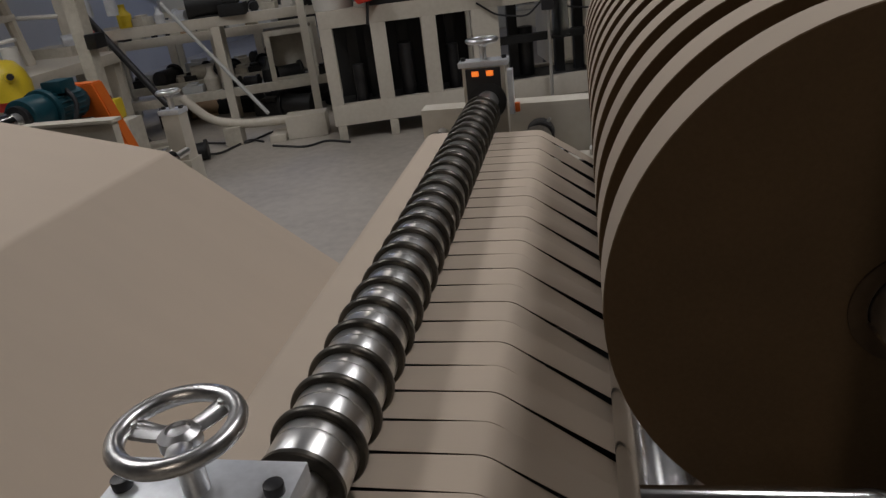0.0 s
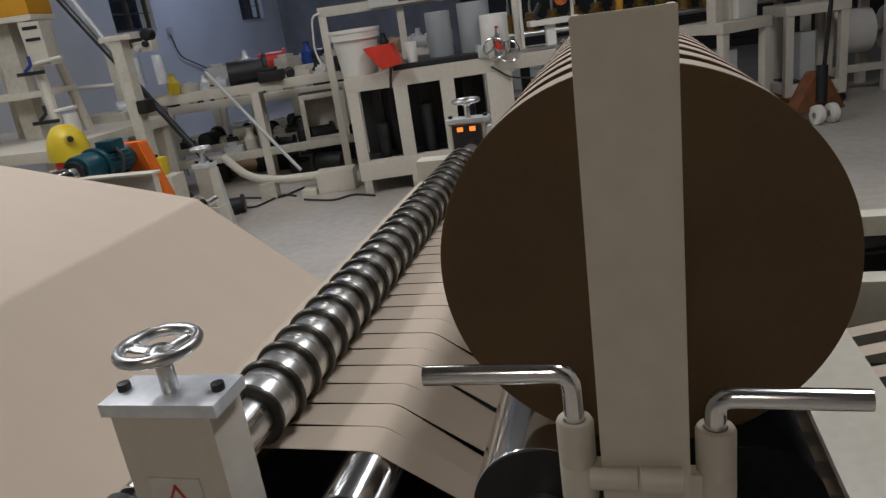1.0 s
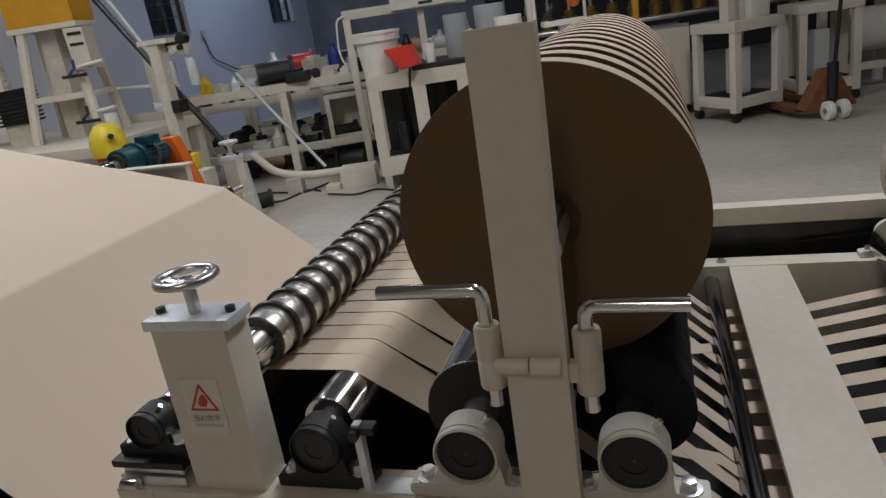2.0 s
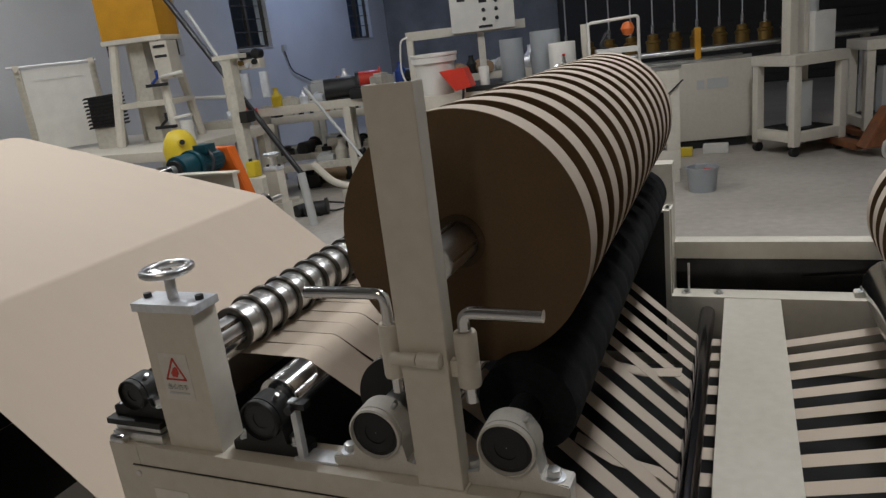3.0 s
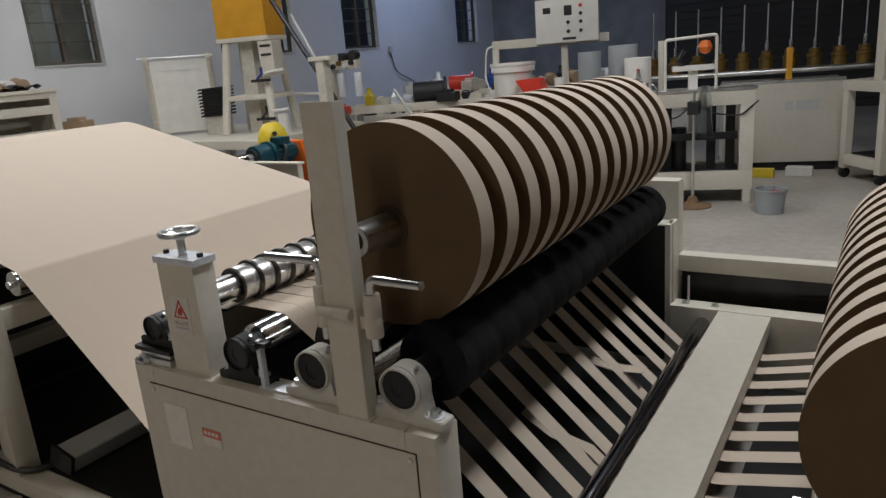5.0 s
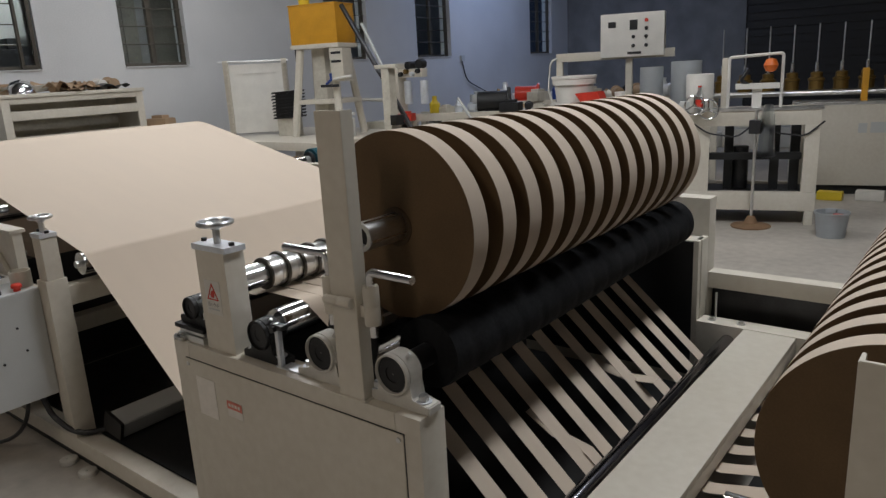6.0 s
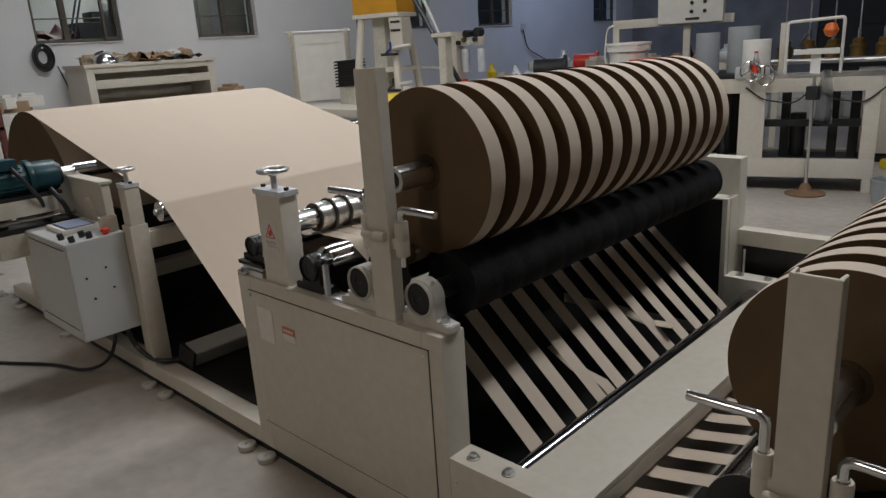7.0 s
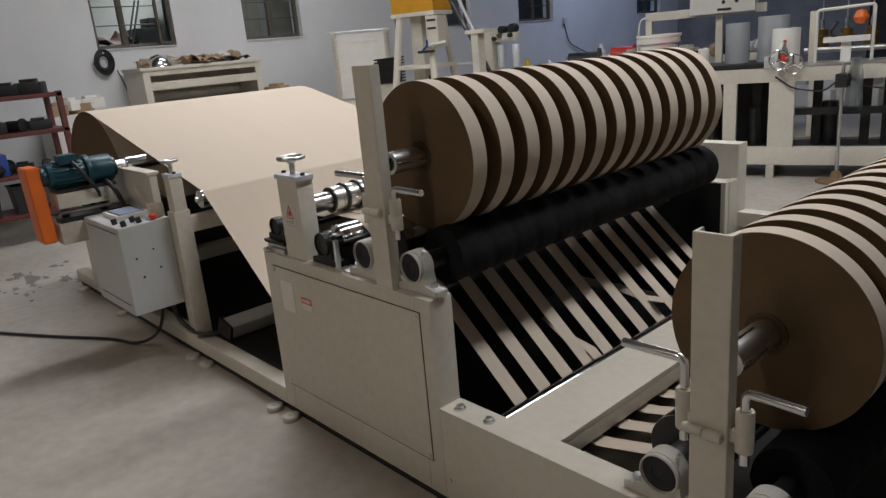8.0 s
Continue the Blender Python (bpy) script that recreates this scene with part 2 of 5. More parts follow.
OPENINGS = [(1.93, 2.87), (3.82, 4.69), (7.10, 8.02), (9.26, 10.25), (13.1, 14.05)]
SILL, HEAD = 1.75, 3.25

single("floor", B((WX0 - 0.3, WY0 - 0.3, -0.2, WX1 + 0.3, WY1 + 0.3, 0), bev=0), FLOOR, (0, 0, 0), "scuffed pale grey concrete workshop floor", "floor", kind="structure")
bm = bmesh.new()
edges = [WY0] + [v for o in OPENINGS for v in o] + [WY1]
for k in range(0, len(edges), 2):
    B((WX0 - 0.25, edges[k], 0, WX0, edges[k + 1], CEIL), bev=0, bm=bm)
for y0, y1 in OPENINGS:
    B((WX0 - 0.25, y0, 0, WX0, y1, SILL), (WX0 - 0.25, y0, HEAD, WX0, y1, CEIL), bev=0, bm=bm)
bmesh.ops.remove_doubles(bm, verts=bm.verts, dist=0.0005)
wall_west = single("wall_west", bm, WALL, (WX0, 0, 0), "whitewashed plaster workshop wall with window openings", "wall", kind="structure")
# end wall takes its dimness from the darkened grey
single("wall_north", B((WX0, WY1, 0, -2.86, WY1 + 0.25, CEIL), bev=0), UNLIT_GREY, (0, WY1, 0), "plaster end wall, its grey darkened for the unlit hall end", "wall", kind="structure")
# ribbed black sheet in place of an opening to unlit space
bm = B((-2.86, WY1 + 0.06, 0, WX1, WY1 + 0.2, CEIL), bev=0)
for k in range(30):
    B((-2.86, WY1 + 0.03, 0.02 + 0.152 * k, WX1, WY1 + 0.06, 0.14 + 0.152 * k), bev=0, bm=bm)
single("door_1", bm, UNLIT_BLACK, (0, WY1, 0), "black ribbed sheet standing in for an opening to unlit space", "shutter door", kind="structure")
single("wall_south", B((WX0, WY0 - 0.25, 0, WX1, WY0, CEIL), bev=0), WALL, (0, WY0, 0), "plain whitewashed end wall of the workshop", "wall", kind="structure")
single("wall_east", B((WX1, WY0, 0, WX1 + 0.25, WY1, CEIL), bev=0), UNLIT_GREY, (WX1, 0, 0), "unseen bare side wall, its grey darkened for the unlit side", "wall", kind="structure")
single("ceiling", B((WX0 - 0.25, WY0 - 0.25, CEIL, WX1 + 0.25, WY1 + 0.25, CEIL + 0.1), bev=0), CEILING, (0, 0, CEIL), "dark sheet ceiling of the workshop", "ceiling", kind="structure")
single("backdrop", B((WX0 - 3.6, WY0, -0.2, WX0 - 3.5, WY1, CEIL), bev=0), NEXTDOOR, (WX0 - 3.5, 0, 0), "dim wall of the next building seen through windows", "wall", kind="structure")

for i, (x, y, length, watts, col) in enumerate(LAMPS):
    lamp = thing("ceiling_light", (x, y, CEIL), "long unseen ceiling light with two bare tubes", "ceiling light", "ceiling lights")
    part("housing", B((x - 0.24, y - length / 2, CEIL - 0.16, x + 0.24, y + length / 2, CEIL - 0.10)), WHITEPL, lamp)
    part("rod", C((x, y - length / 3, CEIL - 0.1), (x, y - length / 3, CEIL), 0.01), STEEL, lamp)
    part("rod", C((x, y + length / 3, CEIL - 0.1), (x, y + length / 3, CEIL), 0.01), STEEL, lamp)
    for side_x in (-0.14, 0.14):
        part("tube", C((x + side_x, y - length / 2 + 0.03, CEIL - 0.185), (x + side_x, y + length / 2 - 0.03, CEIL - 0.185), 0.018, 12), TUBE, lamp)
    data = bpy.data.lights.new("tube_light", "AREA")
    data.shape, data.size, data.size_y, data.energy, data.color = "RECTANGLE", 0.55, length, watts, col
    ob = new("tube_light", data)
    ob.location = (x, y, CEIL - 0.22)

SOCKET_Y = 10.55
# ---- windows ----
for i, (y0, y1) in enumerate(OPENINGS):
    w = thing("window_%d" % (i + 1), (WX0 - 0.12, (y0 + y1) / 2, SILL), "dark steel casement window with horizontal bars", "window", kind="structure")
    x = WX0 - 0.13
    ym = y0 + (y1 - y0) * (0.38 if i == 0 else 0.5)
    part("window_frame", B((x, y0 + 0.002, SILL, x + 0.05, y0 + 0.05, HEAD), (x, y1 - 0.05, SILL, x + 0.05, y1 - 0.002, HEAD), (x, y0 + 0.05, SILL, x + 0.05, y1 - 0.05, SILL + 0.05), (x, y0 + 0.05, HEAD - 0.05, x + 0.05, y1 - 0.05, HEAD), (x - 0.004, ym - 0.03, SILL + 0.05, x + 0.055, ym + 0.03, HEAD - 0.05)), WINFRAME, w)
    z = SILL + 0.27
    while z < HEAD - 0.15:
        part("bar", C((x + 0.075, y0 + 0.004, z), (x + 0.075, y1 - 0.004, z), 0.007, 8), WINFRAME, w)
        z += 0.21
    for a, b in ((y0 + 0.05, ym - 0.03), (ym + 0.03, y1 - 0.05)):
        p = part("pane", B((x + 0.018, a, SILL + 0.05, x + 0.024, b, HEAD - 0.05), bev=0), PANE, w)
        p.visible_shadow = False
    part("window_sill", B((WX0 - 0.07, y0 + 0.004, SILL - 0.0, WX0 + 0.02, y1 - 0.004, SILL + 0.012)), WALL, w)
# open casement leaf of the first window
leaf = thing("window_leaf", (WX0 + 0.01, 2.86, SILL + 0.05), "dark steel casement leaf standing open against the wall", "window leaf")
part("leaf_frame", B((WX0 - 0.04, 2.67, SILL + 0.02, WX0 + 0.0, 2.70, HEAD - 0.1), (WX0 - 0.04, 2.81, SILL + 0.02, WX0 + 0.0, 2.85, HEAD - 0.1), (WX0 - 0.04, 2.70, SILL + 0.02, WX0, 2.81, SILL + 0.06), (WX0 - 0.04, 2.70, SILL + 0.75, WX0, 2.81, SILL + 0.79)), WINFRAME, leaf)
part("leaf_pane", B((WX0 - 0.03, 2.70, SILL + 0.06, WX0 - 0.024, 2.81, HEAD - 0.1), bev=0), FILMPL, leaf)
# lamp added above the view to brighten the backdrop behind the first window
yard = thing("yard_lamp", (WX0 - 3.5, 3.8, 4.3), "bright white lamp outside the window", "lamp")
part("bulb", LATHE((WX0 - 2.2, 3.8, 4.3), (0, 0, 1), [(0.01, -0.16), (0.13, -0.11), (0.17, 0), (0.13, 0.11), (0.01, 0.16)], 20), OUTLAMP, yard)
part("bracket", C((WX0 - 3.5, 3.8, 4.3), (WX0 - 2.3, 3.8, 4.3), 0.02), STEEL, yard)

# ---- machine base ----
FY0, FY1 = 0.40, 0.495          # near side frame
GY0, GY1 = 2.325, 2.42          # far side frame
TOP, LOW = 0.745, 0.376
S2 = (1.13, 0.0, -0.369)        # second station from the first

base = thing("slitter_frame", (0, 1.4, 0), "cream painted welded steel frame of a paper slitter", "machine frame")


def side(y0, y1, front):
    s = -1 if front else 1
    part("side_panel_frame", B((-0.58, y0, 0.04, -0.50, y1, TOP), (0.37, y0, 0.04, 0.45, y1, TOP), (-0.50, y0, TOP - 0.065, 0.37, y1, TOP), (-0.50, y0, 0.04, 0.37, y1, 0.17), bev=0.005), CREAM, base)
    part("lower_beam", B((0.45, y0, 0.04, 2.9, y1, LOW), bev=0.005), CREAM, base)
    part("base_rail", B((-3.6, y0, 0.04, -0.58, y0 + 0.08, 0.115), bev=0.004), CREAM, base)


side(FY0, FY1, True)
side(GY0, GY1, False)
# inset cover panel with its screws
part("cover_seam", B((-0.5212, FY0 - 0.0012, 0.1585, 0.3992, FY0 + 0.003, 0.6965), bev=0), DARKSTEEL, base, "dark seam round the cover panel")
cover = part("cover_panel", B((-0.519, FY0 - 0.0042, 0.164, 0.397, FY0 - 0.0014, 0.694), bev=0.0012), CREAM, base, "cream sheet metal cover panel")
# black strip put in for the shade under the base rail
part("floor_skirt", B((-3.58, FY0 + 0.014, 0.001, 2.88, FY0 + 0.020, 0.042), bev=0), BLACKCAST, base, "black strip standing in for shade under the rail")
for x, z in ((-0.504, 0.180), (0.383, 0.180), (-0.504, 0.678), (0.383, 0.678)):
    part("screw", C((x, FY0 - 0.008, z), (x, FY0 - 0.003, z), 0.007, 12, bev=0.0015), STEEL, cover)
for z in (0.12, 0.30):
    part("screw", C((0.475, FY0 - 0.003, z), (0.475, FY0 + 0.001, z), 0.006, 10), STEEL, base)
part("faded_notice", B((-0.47, FY0 - 0.0060, 0.515, -0.375, FY0 - 0.0045, 0.645), bev=0), FADED, cover, "faded blank white paper notice")
lab = part("notice", B((-0.318, FY0 - 0.0060, 0.548, -0.246, FY0 - 0.0045, 0.60), bev=0), FADED, cover, "small faded red and white warning sticker")
part("band", B((-0.318, FY0 - 0.0072, 0.574, -0.246, FY0 - 0.0060, 0.60), bev=0), FADEDRED, cover)
for k in range(4):
    part("writing_bar", B((-0.310 + k * 0.015, FY0 - 0.0078, 0.582, -0.300 + k * 0.015, FY0 - 0.0070, 0.592), bev=0), FADED, cover)
part("cross_plate", B((0.655, FY1, 0.350, 0.865, GY0, LOW - 0.003), bev=0.004), CREAM, base)
part("cross_plate_lip", B((0.85, FY1, 0.30, 0.865, GY0, 0.350), bev=0.002), CREAM, base)
for x in (-3.3, -2.2, -1.52):
    part("cross_member", B((x - 0.04, FY0 + 0.08, 0.045, x + 0.04, GY0, 0.11), bev=0.004), CREAM, base)
channel = part("tension_channel", PRISM([(-1.41, 0.145), (-1.29, 0.122), (-1.26, 0.195), (-1.37, 0.222)], FY0 + 0.105, GY0 - 0.02, bev=0.004), GREY, base, "dull grey folded channel across the frame")
part("channel_end", PRISM([(-1.42, 0.135), (-1.285, 0.1195), (-1.252, 0.20), (-1.375, 0.23)], FY0 + 0.09, FY0 + 0.104), DARKSTEEL, channel)
# black sheets put in for the shade inside the frame
part("inner_guard", B((-0.452, FY1 + 0.01, 0.06, -0.444, GY0 - 0.01, 0.72), bev=0), BLACKCAST, base, "black sheet standing in for shade inside the frame")
part("drip_pan", B((-0.444, FY1 + 0.01, 0.05, 0.64, GY0 - 0.01, 0.06), bev=0), BLACKCAST, base, "black sheet standing in for shade on the floor")
part("drip_pan", B((0.88, FY1 + 0.01, 0.05, 2.58, GY0 - 0.01, 0.06), bev=0), BLACKCAST, base, "black sheet standing in for shade on the floor")
part("cross_member", B((2.6, FY1, 0.20, 2.72, GY0, 0.34), bev=0.004), CREAM, base)
# dark sheets on the inner side faces, put in for the shade inside
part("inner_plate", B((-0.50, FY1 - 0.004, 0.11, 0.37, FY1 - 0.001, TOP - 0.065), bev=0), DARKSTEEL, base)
part("inner_plate", B((-0.50, GY0 - 0.006, 0.11, 0.428, GY0 - 0.003, TOP - 0.005), bev=0), BLACKCAST, base, "black sheet standing in for shade on the inner side")
# black sheet for the shade on the floor under the web
part("drip_pan", B((-2.25, FY0 + 0.085, 0.112, -0.62, GY0 - 0.005, 0.118), bev=0), BLACKCAST, base, "black sheet standing in for shade on the floor")
# far side: tall cheek, upper rail and an added sheet for the dark inside
part("far_side_plate", B((-0.58, GY1 + 0.02, 0.04, 0.455, GY1 + 0.11, 0.915), bev=0.004), CREAM, base)
part("cheek", B((0.425, GY0 + 0.03, LOW, 0.455, GY1 + 0.02, 0.745), bev=0.004), CREAM, base)
part("far_rail", B((0.455, GY1 + 0.03, 0.50, 2.9, GY1 + 0.11, 0.575), bev=0.004), CREAM, base)
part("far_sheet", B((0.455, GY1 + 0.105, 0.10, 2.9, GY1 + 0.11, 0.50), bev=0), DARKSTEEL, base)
for sx, yy in ((0.505, 0.443), (0.632, 0.443), (0.505, 2.372), (0.632, 2.372), (2.3, 0.443), (2.42, 0.443)):
    b = part("bolt", C((sx, yy, LOW), (sx, yy, LOW + 0.004), 0.019, 20, bev=0.001), STEEL, base)
    part("bolt_head", C((sx, yy, LOW + 0.004), (sx, yy, LOW + 0.014), 0.0125, 6, bev=0.001), STEEL, base)
part("sagging_cable", PIPE(bend([(0.95, 2.505, 0.40), (1.25, 2.50, 0.425), (1.7, 2.505, 0.47), (2.4, 2.51, 0.48)], 0.15), 0.006, 6), BLACKPL, base, "thin black cable behind the rail")
part("tie_rod", C((0.515, 2.39, LOW), (0.515, 2.39, 0.5), 0.005, 10), STEEL, base)
for x in (-0.655, -0.515, -1.525, -1.36, 0.62, 1.6, 2.6, -2.6, -3.4):
    for yy in (0.372, 2.45):
        f = part("levelling_foot", LATHE((x, yy, 0), (0, 0, 1), [(0.001, 0), (0.036, 0), (0.037, 0.004), (0.037, 0.016), (0.034, 0.020), (0.009, 0.020), (0.008, 0.012), (0.001, 0.012)], 24, closed=False), WHITECAST, base)
        part("foot_tab", B((x - 0.025, min(yy, 0.5 * (yy + 1.41)) if yy > 1 else yy, 0.004, x + 0.025, yy + 0.03 if yy < 1 else yy, 0.018), bev=0.003), WHITECAST, base) if yy < 1 else None

# unwinding end: upright posts and ridge roller stand
for yy in (0.40, 2.40):
    part("upright", B((-1.56, yy, 0.115, -1.475, yy + 0.085, 0.80), bev=0.004), CREAM, base)
part("tie_bar", B((-1.555, 0.485, 0.68, -1.48, 2.40, 0.76), bev=0.004), CREAM, base)
part("cross_bar", B((-2.26, 0.487, 0.33, -2.17, 2.363, 0.41), bev=0.004), CREAM, base)
# black sheet for the shade behind the unwinding posts
part("inner_guard", B((-2.275, 0.487, 0.115, -2.265, 2.363, 0.73), bev=0), BLACKCAST, base, "black sheet standing in for shade inside the frame")
for yy, out in ((0.405, -1), (2.365, 1)):
    part("bearing_plate", B((-2.46, yy, 0.735, -1.73, yy + 0.04, 0.972), bev=0.004), CREAM, base)
    part("plate_cap", B((-2.47, yy - 0.012, 0.972, -1.72, yy + 0.052, 0.986), bev=0.003), CREAM, base)
    part("gusset", PRISM([(-1.80, 0.74), (-1.74, 0.74), (-1.90, 0.90), (-1.925, 0.885)], yy - 0.022 if out < 0 else yy + 0.043, yy - 0.003 if out < 0 else yy + 0.062), CREAM, base)
    part("upright", B((-2.28, yy, 0.115, -2.16, yy + 0.08, 0.735), bev=0.004), CREAM, base)
part("side_arm", B((-2.4, 0.35, 0.70, -1.56, 0.47, 0.734), bev=0.004), CREAM, base)
part("cup", LATHE((-1.63, 0.37, 0.768), (0, 0, 1), [(0.001, 0), (0.04, 0), (0.04, 0.07), (0.036, 0.07), (0.036, 0.004), (0.001, 0.004)], 24, closed=False), CREAM, base, "short round cream tube stub")


# ---- winding posts ----
def winding_post(dx, dz, lift, right_tip):
    p = thing("winding_post", (0.228 + dx, 0.43, TOP + dz), "cream steel channel post with two clamp levers", "machine post", "winding posts")
    y0, d, t = FY0, 0.040, 0.007
    x0, x1 = 0.186 + dx, 0.273 + dx
    part("channel", PRISM([(x0, y0), (x1, y0), (x1, y0 + d), (x1 - t, y0 + d), (x1 - t, y0 + t), (x0 + t, y0 + t), (x0 + t, y0 + d), (x0, y0 + d)], TOP + dz, 1.459 + dz, "z", bev=0.0012), CREAM, p)
    part("foot_weld", PIPE(bend([(x0 - 0.002, y0 + d, TOP + dz + 0.002), (x0 - 0.002, y0 - 0.001, TOP + dz + 0.002), (x1 + 0.002, y0 - 0.001, TOP + dz + 0.002), (x1 + 0.002, y0 + d, TOP + dz + 0.002)], 0.004, 3), 0.0035, 8), CREAM, p)
    for sx, zlo, ztop, tip, up in ((0.160, 0.955, 1.110, 0.004, 1.3), (0.300, 0.947, 1.081, right_tip, 1.0)):
        sx, tip, zlo, ztop = sx + dx, tip + dx, zlo + dz + lift * 0.75, ztop + dz + lift * up
        part("sleeve", LATHE((sx, 0.425, zlo), (0, 0, 1), [(0.012, 0), (0.019, 0.001), (0.020, 0.004), (0.020, 0.045), (0.0192, 0.047), (0.020, 0.049), (0.020, 0.096), (0.018, 0.10), (0.012, 0.10)], 24), CREAM, p)
        lever = part("lever", PIPE(bend([(sx, 0.425, zlo - 0.03), (sx, 0.425, ztop), (tip, 0.420, ztop)], 0.019), 0.0110, 14), CHROME, p, "bent bare steel lever rod")
        part("weld_web", B((min(sx, 0.228 + dx), 0.412, zlo + 0.02, max(sx, 0.228 + dx), 0.430, zlo + 0.05), bev=0.002), CREAM, p)
        part("nut", C((sx, 0.425, zlo - 0.028), (sx, 0.425, zlo - 0.002), 0.010, 6), STEEL, lever)
    for a, b, r in ((0.174, 0.222, 0.0115), (0.224, 0.266, 0.0135)):
        part("clamp_tube", C((a + dx, 0.392, 1.005 + dz), (b + dx, 0.392, 1.005 + dz), r, 18, bev=0.003), CREAM, p)
    return p


winding_post(0.0, 0.0, 0.0, 0.438)
winding_post(S2[0], S2[2], 0.034, 0.424)


# ---- bearings ----
def bearing(x, y, z, r, mats, name_label, base_half=0.105, h=None):
    """A pillow block whose bore runs along y; z is its seat."""
    body, bore = mats
    h = h or r + 0.028
    t = thing("pillow_block", (x, y, z), name_label, "bearing", "bearings")
    o = [(x - base_half, z), (x + base_half, z), (x + base_half, z + 0.022), (x + r * 1.02, z + 0.028)]
    o += [(x + r * math.cos(a), z + h + r * math.sin(a)) for a in [radians(-25 + 230 * k / 22) for k in range(23)]]
    o += [(x - r * 1.02, z + 0.028), (x - base_half, z + 0.022)]
    part("housing", PRISM(o, y - 0.02, y + 0.028, bev=0.0025), body, t)
    part("rim", LATHE((x, y - 0.02, z + h), (0, -1, 0), [(r * 0.87, 0), (r * 0.985, 0), (r * 0.975, 0.010), (r * 0.91, 0.012), (r * 0.88, 0.004)], 36), body, t)
    # dark disc fills the bearing bore
    part("bore", LATHE((x, y - 0.021, z + h), (0, -1, 0), [(0.001, 0.001), (r * 0.40, 0.001), (r * 0.41, 0.003), (r * 0.72, 0.003), (r * 0.74, 0.002), (r * 0.89, 0.0025)], 36, closed=False), bore, t, "dark bearing bore")
    for s in (-1, 1):
        bx = x + s * (base_half - 0.030)
        w = part("bolt", C((bx, y, z + 0.022), (bx, y, z + 0.027), 0.020, 20, bev=0.001), ZINC, t)
        part("bolt_head", C((bx, y, z + 0.027), (bx, y, z + 0.042), 0.0125, 6, bev=0.0015), STEEL, w)
    part("grease_nipple", C((x + r * 0.55, y, z + h + r * 0.8), (x + r * 0.75, y, z + h + r * 1.06), 0.005, 8), STEEL, t)
    return t


BOREBLACK = material("black_bearing_grease", (0.008, 0.008, 0.009), 0.55, var=0.3, scale=30, fine=120, bump=0.2)
WHITE_PB = (WHITECAST, BOREBLACK)
DX1, DX2, DZ = 0.098, 0.352, 0.835
pb = bearing(DX1, 0.447, TOP, 0.053, WHITE_PB, "cream painted cast iron pillow block bearing", h=0.086)
for x, z in ((DX2, TOP), (DX1 + S2[0], LOW), (DX2 + S2[0], LOW)):
    copy_thing(pb, pose(x, 0.447, z))
for x, z in ((DX1, TOP), (DX1 + S2[0], LOW), (DX2 + S2[0], LOW)):
    copy_thing(pb, pose(x, 2.372, z))
bk = bearing(-0.166, 0.452, TOP, 0.046, (BLACKCAST, BLACKPL), "black cast iron pillow block with oily base", 0.088, 0.082)
copy_thing(bk, pose(-0.166, 2.372, TOP))
bk2 = bearing(-0.500, 0.452, TOP + 0.05, 0.037, (BLACKCAST, BLACKPL), "black cast iron pillow block on machined slide", 0.075, 0.058)
slide = thing("bearing_slide", (-0.515, 0.452, TOP), "layered machined steel slide under black bearing", "slide plate")
part("plate", B((-0.572, 0.412, TOP, -0.43, 0.49, TOP + 0.022), bev=0.002), STEEL, slide)
part("plate", B((-0.565, 0.418, TOP + 0.024, -0.435, 0.486, TOP + 0.036), bev=0.002), STEEL, slide)
part("plate", B((-0.585, 0.414, TOP + 0.036, -0.43, 0.488, TOP + 0.05), bev=0.002), BLACKCAST, slide)
part("adjusting_screw", C((-0.560, 0.400, TOP + 0.012), (-0.525, 0.400, TOP + 0.012), 0.011, 14, bev=0.002), CHROME, slide)
br = thing("sensor_bracket", (-0.075, 0.45, TOP), "thin bent steel sensor bracket beside the bearing", "bracket")
part("upright_plate", B((-0.088, 0.424, TOP + 0.006, -0.074, 0.440, TOP + 0.135), bev=0.002), ZINC, br)
part("top_clip", B((-0.090, 0.42, TOP + 0.118, -0.05, 0.444, TOP + 0.132), bev=0.002), BLACKPL, br)
part("base_strip", B((-0.10, 0.425, TOP, 0.0, 0.465, TOP + 0.006), bev=0.001), ZINC, br)
part("knob", C((-0.082, 0.41, TOP + 0.120), (-0.082, 0.435, TOP + 0.120), 0.009, 12), BLACKPL, br)


